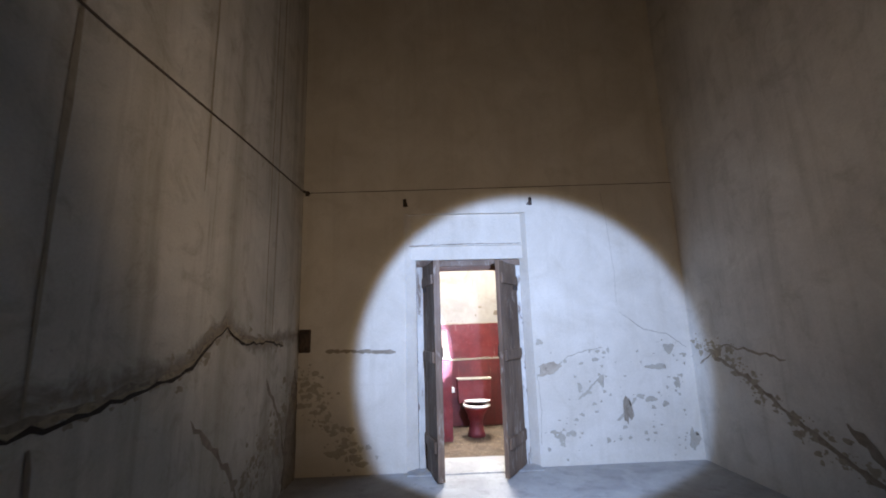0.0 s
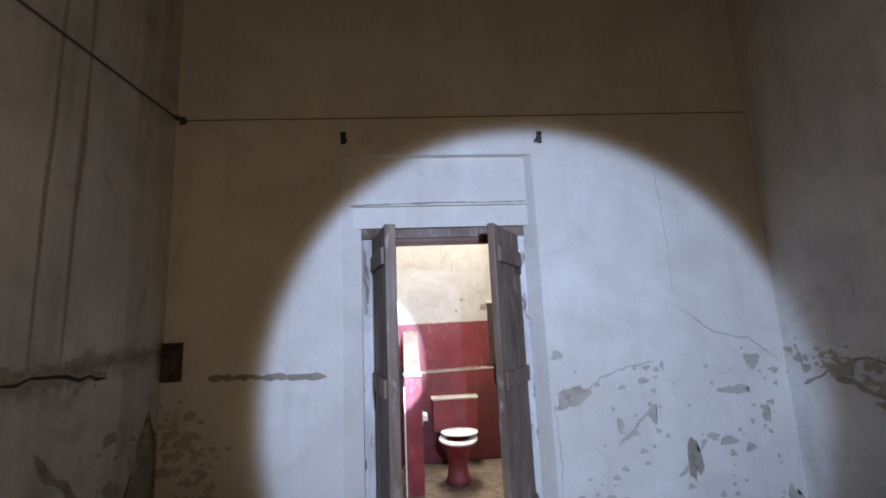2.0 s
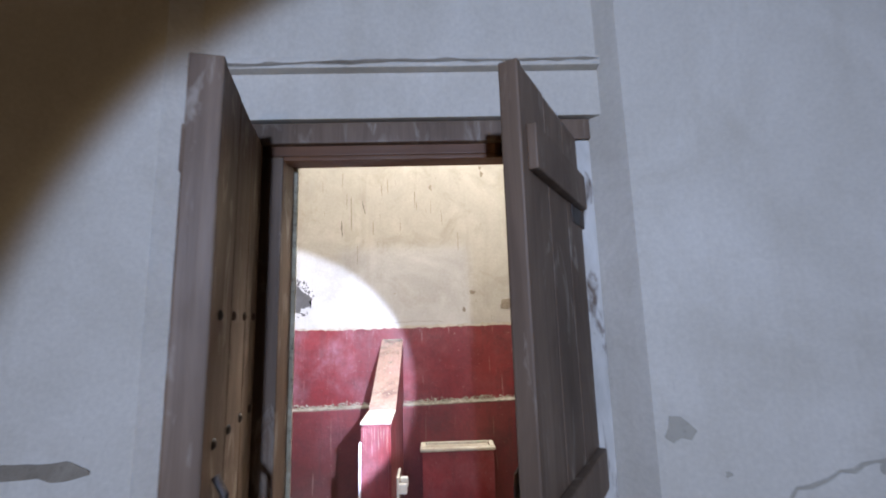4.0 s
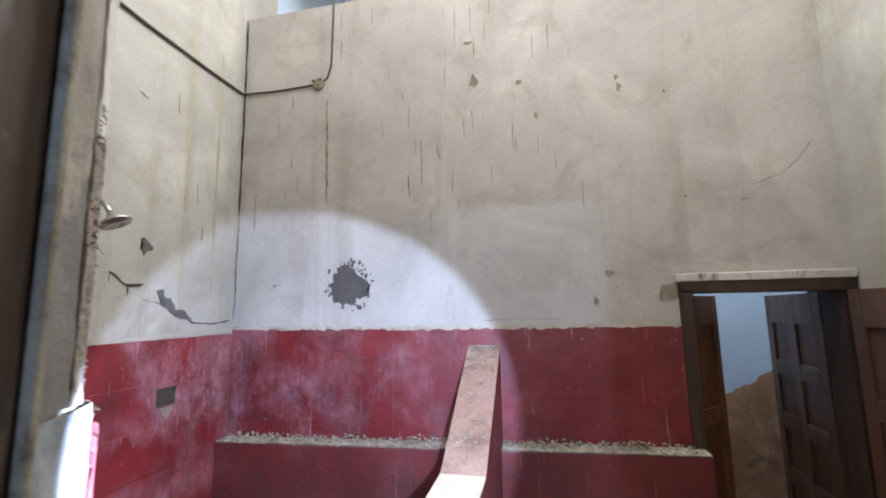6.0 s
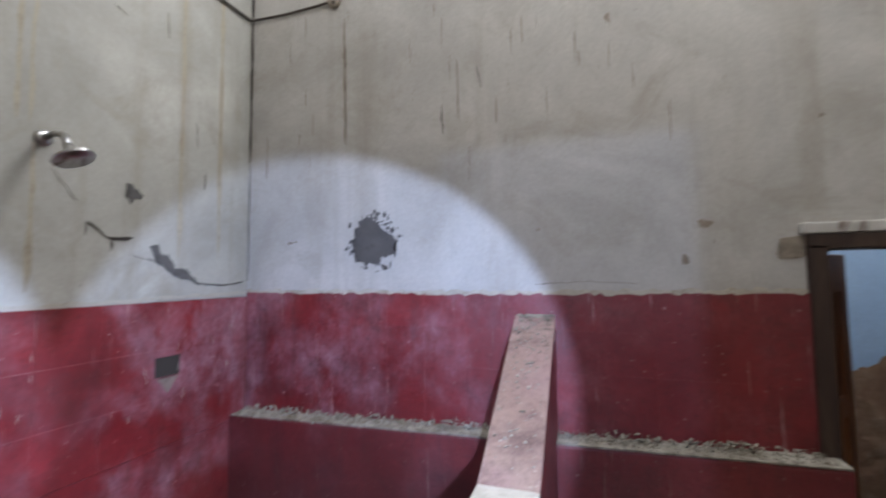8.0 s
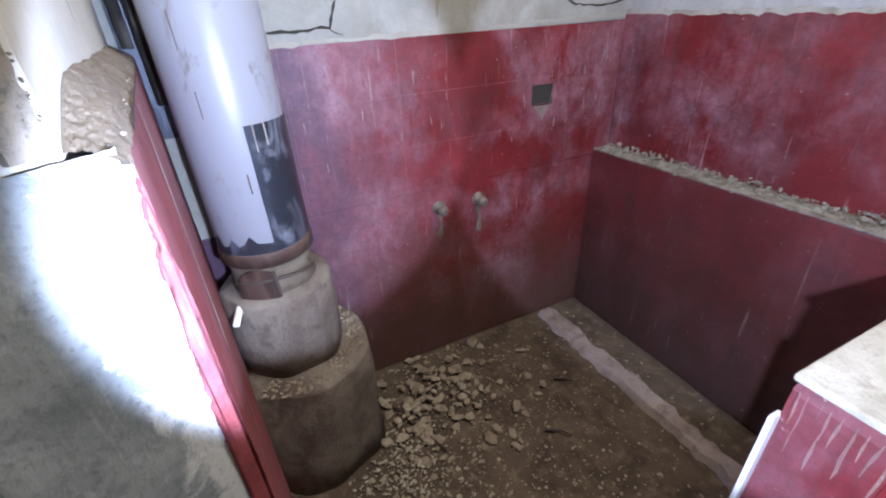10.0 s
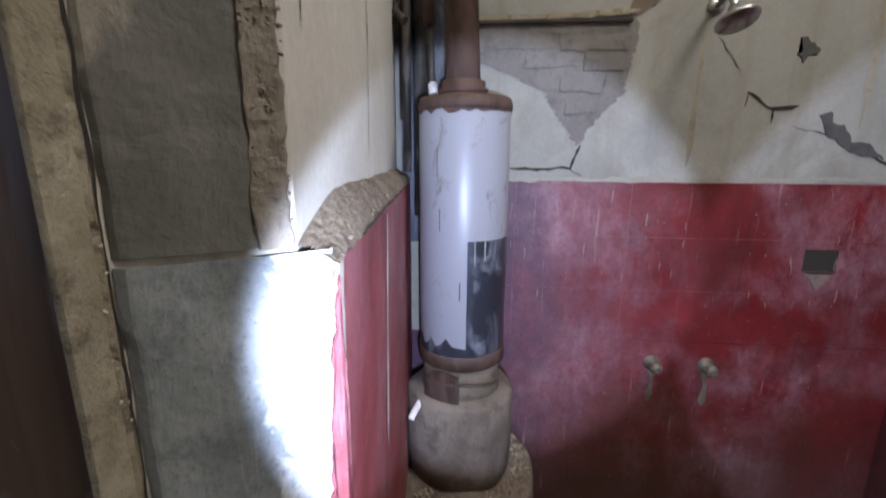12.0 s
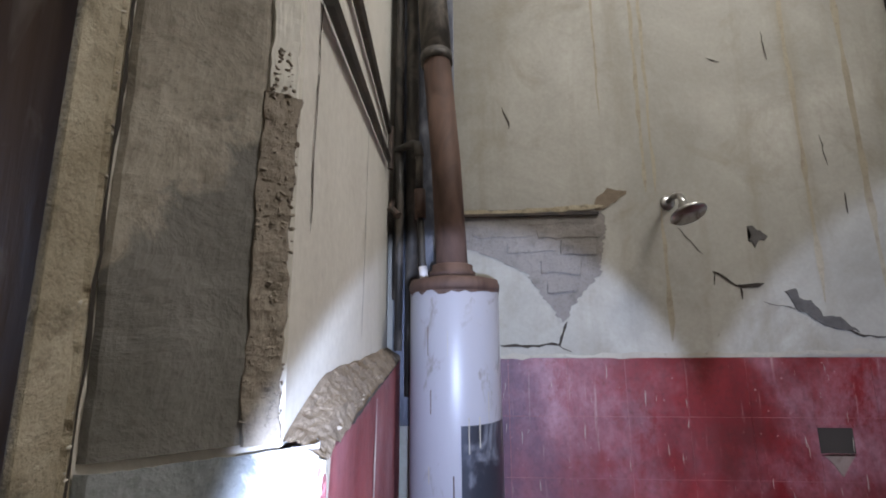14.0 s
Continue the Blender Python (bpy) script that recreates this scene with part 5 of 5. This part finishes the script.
cable_2 = thing("wash_cable", "old cable along the washroom walls to a junction box", "cable", (-0.99, 2.04, 2.83))
part("run", tube([(-1.0, 0.5, 2.89), (-1.0, 1.0, 2.86), (-1.0, 1.4, 2.835), (-1.0, 1.75, 2.828), (-1.0, 2.045, 2.83)], 0.007, 8), M_CABLE, cable_2)
part("run", tube([(-1.0, 2.05, 2.83), (-0.8, 2.052, 2.822), (-0.6, 2.052, 2.826), (-0.50, 2.05, 2.832), (-0.455, 2.05, 2.86), (-0.434, 2.052, 2.93), (-0.43, 2.052, 3.05), (-0.425, 2.052, 3.33)], 0.006, 8), M_CABLE, cable_2)
jb = thing("junction_box", "small broken junction box with loose wire ends", "junction box", (-0.51, 2.05, 2.83))
part("base", turned([(0.034, 0.0), (0.034, 0.014), (0.026, 0.018)], (0, 0, 0), 18), M_BROWN, jb)
jb.children[0].matrix_world = Matrix.Translation((-0.510, 2.058, 2.83)) @ Matrix.Rotation(radians(90), 4, "X")
for dx, dz in ((-0.014, 0.01), (0.012, 0.012), (0.004, -0.014)):
    part("wire_end", tube([(-0.51 + dx, 2.05, 2.83 + dz), (-0.51 + 2 * dx, 2.025, 2.83 + 1.6 * dz)], 0.006, 8), M_CABLE, jb)

# ---- toilet corner ----
wc = thing("toilet_bowl", "red-painted pedestal toilet with a grubby white seat", "toilet", (0.80, 1.34, 0))


def oval(bm, rows, cx, seg=32):
    rings = []
    for y, rx, ry, z in rows:
        rings.append([bm.verts.new((cx + rx * math.cos(2 * math.pi * k / seg), y + ry * math.sin(2 * math.pi * k / seg), z)) for k in range(seg)])
    for a, b in zip(rings, rings[1:]):
        for k in range(seg):
            bm.faces.new((a[k], a[(k + 1) % seg], b[(k + 1) % seg], b[k]))
    return rings


bm = bmesh.new()
r = oval(bm, [(1.40, 0.115, 0.15, 0.0), (1.40, 0.10, 0.14, 0.05), (1.41, 0.085, 0.12, 0.16), (1.39, 0.11, 0.15, 0.26), (1.35, 0.155, 0.20, 0.34), (1.34, 0.165, 0.215, 0.375), (1.34, 0.13, 0.175, 0.375), (1.35, 0.10, 0.13, 0.30), (1.36, 0.05, 0.06, 0.22)], 0.80)
bm.faces.new(r[0])
bm.faces.new(r[-1])
part("pedestal", bm, M_RED, wc, smooth=True)
bm = bmesh.new()
r = oval(bm, [(1.33, 0.175, 0.225, 0.378), (1.33, 0.180, 0.23, 0.388), (1.33, 0.172, 0.222, 0.402), (1.33, 0.115, 0.155, 0.402), (1.33, 0.110, 0.15, 0.388), (1.33, 0.112, 0.152, 0.378)], 0.805)
wc_seat = part("seat", bm, M_PORC, wc, "off-white toilet seat", True)
bm = bmesh.new()
r = oval(bm, [(1.36, 0.165, 0.205, 0.0), (1.36, 0.172, 0.212, 0.008), (1.36, 0.168, 0.208, 0.018), (1.36, 0.02, 0.03, 0.022)], 0.79)
bm.faces.new(r[0])
bm.faces.new(r[-1])
bmesh.ops.transform(bm, matrix=Matrix.Translation((0.0, 0.0, 0.408)) @ Matrix.Translation((0.79, 1.56, 0)) @ Matrix.Rotation(radians(-5), 4, "X") @ Matrix.Rotation(radians(9), 4, "Z") @ Matrix.Translation((-0.79, -1.56, 0)), verts=bm.verts)
part("lid", bm, M_PORC, wc_seat, "stained lid lying askew", True)
part("outlet", tube([(0.80, 1.48, 0.14), (0.80, 1.68, 0.14), (0.80, 1.95, 0.12)], 0.055, 16), M_RED, wc, smooth=True)
cist = thing("toilet_cistern", "open-topped red cistern with a pale broken rim", "cistern", (0.84, 1.88, 0.34))
cist_tank = part("tank", boxes((0.61, 1.075, 1.80, 1.825, 0.34, 0.65), (0.61, 0.635, 1.825, 1.953, 0.34, 0.65), (1.05, 1.075, 1.825, 1.953, 0.34, 0.65), (0.635, 1.05, 1.93, 1.953, 0.34, 0.65), (0.635, 1.05, 1.825, 1.93, 0.34, 0.36), bevel=0.004), M_RED, cist)
part("rim", boxes((0.598, 1.087, 1.788, 1.822, 0.65, 0.672), (0.598, 0.632, 1.822, 1.953, 0.65, 0.672), (1.053, 1.087, 1.822, 1.953, 0.65, 0.672), (0.632, 1.053, 1.935, 1.953, 0.65, 0.672), bevel=0.008), M_DUST, cist_tank, "pale dusty rim")
part("dirt_fill", boxes((0.632, 1.053, 1.822, 1.935, 0.634, 0.656)), M_MORTAR, cist_tank, "grey dirt filling the cistern")
for x in (0.66, 1.0):
    part("bracket", boxes((x, x + 0.025, 1.83, 1.953, 0.24, 0.34), bevel=0.004), M_IRON, cist)
part("flush_pipe", tube([(0.80, 1.88, 0.34), (0.80, 1.86, 0.25), (0.80, 1.62, 0.22), (0.80, 1.54, 0.25)], 0.022, 14), M_RED, cist, smooth=True)
holder = thing("paper_holder", "white porcelain paper holder on the partition", "paper holder", (0.48, 1.5, 0.56))
part("back", boxes((0.478, 0.492, 1.42, 1.58, 0.50, 0.63), bevel=0.005), M_PORC, holder)
for y in (1.435, 1.545):
    part("cup", boxes((0.490, 0.535, y, y + 0.02, 0.535, 0.59), bevel=0.006), M_PORC, holder)

# ---- back doorway: frame and two panelled leaves ----
frame_2 = thing("back_door_frame", "dark timber door frame with a chipped white lintel", "door frame", (1.6, 2.06, 0), kind="structure")
part("post", boxes((1.283, 1.335, 2.035, 2.20, 0.0, 1.60), bevel=0.004), M_DARKWOOD, frame_2)
part("post", boxes((1.90, 1.948, 2.045, 2.20, 0.0, 1.60), bevel=0.004), M_DARKWOOD, frame_2)
part("head", boxes((1.283, 1.948, 2.035, 2.20, 1.585, 1.635), bevel=0.004), M_DARKWOOD, frame_2)
part("white_lintel", boxes((1.268, 1.955, 2.030, 2.062, 1.636, 1.672), bevel=0.005), M_CHIPPED, frame_2, "chipped white-painted lintel")
part("reveal_lining", boxes((1.287, 1.30, 2.20, 2.36, 0.0, 1.63), (1.937, 1.948, 2.20, 2.36, 0.0, 1.63)), M_DARKWOOD, frame_2)


def panel_leaf(name, label, m, w, h, cols, rows, wood_mat=M_DOOR):
    """A framed leaf with recessed panels, hinge at the origin, along +x."""
    leaf = thing(name, label, "door", group="panelled back door leaves")
    leaf.matrix_world = m
    st = 0.07
    cw = (w - st * (cols + 1)) / cols
    rh = (h - 0.1 - st * (rows + 1)) / rows
    for k in range(cols + 1):
        x = k * (cw + st)
        local("stile", boxes((x, x + st, -0.018, 0.018, 0.02, h), bevel=0.004), wood_mat, leaf)
    for c in range(cols):
        x0 = st + c * (cw + st)
        for k in range(rows + 1):
            z = 0.02 + (k * (rh + st) if k else 0)
            local("rail", boxes((x0, x0 + cw, -0.018, 0.018, z, z + st + (0.08 if k == rows else 0)), bevel=0.004), wood_mat, leaf)
            if k < rows:
                field = local("panel", boxes((x0 - 0.004, x0 + cw + 0.004, -0.006, 0.006, z + st - 0.004, z + st + rh + 0.004)), wood_mat, leaf)
                local("bead", boxes((x0, x0 + cw, -0.016, 0.016, z + st, z + st + 0.012), bevel=0.003), wood_mat, field)
    return leaf


panel_leaf("panelled_door_leaf", "brown panelled door leaf folded open against the wall", pose(1.925, 2.028, 0.0, 0, 0, -90.5), 0.60, 1.585, 2, 4)
panel_leaf("panelled_door_leaf", "dark panelled door leaf standing open into the passage", pose(1.925, 2.225, 0.0, 0, 0, 86), 0.58, 1.58, 2, 5)
panel_leaf("panelled_door_leaf", "narrow reddish-brown upper door leaf swung open into the passage", pose(1.325, 2.23, 0.44, 0, 0, 50), 0.40, 1.14, 1, 2, M_SHUTTER)
bm = bmesh.new()
crest = [(0.95, 0.75), (1.4, 0.80), (1.82, 0.92), (1.92, 0.93), (1.98, 0.97), (2.08, 1.02), (2.18, 1.09), (2.35, 1.2), (2.88, 1.25)]
cols = []
for k in range(180):
    x = 0.95 + 1.93 * k / 179
    top = float(np.interp(x, [p[0] for p in crest], [p[1] for p in crest])) + 0.03 * noise.noise(Vector((x * 9, 1, 2))) + 0.018 * noise.noise(Vector((x * 31, 4, 2)))
    cols.append([bm.verts.new(P_PASSAGE.at(x, top * f, 0.005 + 0.012 * math.sin(3.14 * f) * (1 + noise.noise(Vector((x * 12, f * 14, 3)))))) for f in [i / 24 for i in range(25)]])
for a, b in zip(cols, cols[1:]):
    for i in range(24):
        bm.faces.new((a[i], b[i], b[i + 1], a[i + 1]))
part("bare_earth", bm, M_EARTH, passage, "brown earth wall where the plaster fell")

# ---- litter on the washroom floor ----
kerb = thing("cement_kerb", "low chipped cement kerb across the shower floor", "kerb", (-0.4, 1.72, 0))
bm = bmesh.new()
cols = []
for k in range(36):
    x = -0.97 + 1.26 * k / 35
    w0 = 1.695 + rng.uniform(-0.012, 0.012)
    w1 = 1.765 + rng.uniform(-0.012, 0.012)
    h = 0.022 + rng.uniform(-0.008, 0.008)
    cols.append([bm.verts.new(p) for p in ((x, w0 - 0.02, -0.006), (x, w0, h), (x, w1, h), (x, w1 + 0.02, -0.006))])
for a, b in zip(cols, cols[1:]):
    for i in range(3):
        bm.faces.new((a[i], b[i], b[i + 1], a[i + 1]))
part("body", bm, M_KERB, kerb)


def scatter(n, cx, cy, sx, sy, lo, hi, heap=0.0):
    bm = bmesh.new()
    for k in range(n):
        x, y = rng.gauss(cx, sx), rng.gauss(cy, sy)
        if not (-0.98 < x < 1.8 and 0.42 < y < 1.93) or math.hypot(x - TX, y - TY) < 0.27 or (0.31 < x < 0.5 and y > 1.08):
            continue
        size = lo + (hi - lo) * rng.random() ** 2.2
        lift = heap * max(0.0, 1 - math.hypot((x - cx) / (2 * sx), (y - cy) / (2 * sy)))
        lump(rng, bm, (x, y, size * 0.18 + lift * rng.random()), size, 0.42)
    return bm


tagged(link_mesh("plaster_rubble", scatter(420, -0.72, 0.94, 0.15, 0.19, 0.008, 0.042, 0.04), M_RUBBLE), "heap of broken plaster pieces by the heater base", "rubble", kind="stuff")
tagged(link_mesh("floor_crumbs", scatter(3200, -0.40, 1.10, 0.5, 0.42, 0.002, 0.012), M_RUBBLE), "small plaster crumbs scattered over the floor", "rubble", kind="stuff")
tagged(link_mesh("straw_litter", scatter(900, -0.38, 0.66, 0.14, 0.12, 0.003, 0.015, 0.02), M_SAND), "dry straw and droppings by the doorway", "litter", kind="stuff")
for p, q in (((-0.85, 0.70), (-0.45, 0.86)), ((-0.35, 1.25), (-0.28, 1.33)), ((-0.55, 1.45), (-0.50, 1.52))):
    stick = thing("dry_stick", "thin dry stick lying on the dirt floor", "stick", (*p, 0.01), "sticks on the floor")
    part("twig", tube([(*p, 0.010), ((p[0] + q[0]) / 2, (p[1] + q[1]) / 2 + 0.01, 0.016), (*q, 0.010)], 0.006, 6, r_end=0.003), M_DARKWOOD, stick)

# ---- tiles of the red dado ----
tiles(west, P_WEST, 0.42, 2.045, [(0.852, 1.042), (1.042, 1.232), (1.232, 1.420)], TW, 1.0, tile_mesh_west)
tiles(north, P_NORTH, -0.995, 1.280, [(0.885, 1.140), (1.140, 1.298), (1.298, 1.442)], 0.177, 0.826, tile_mesh)
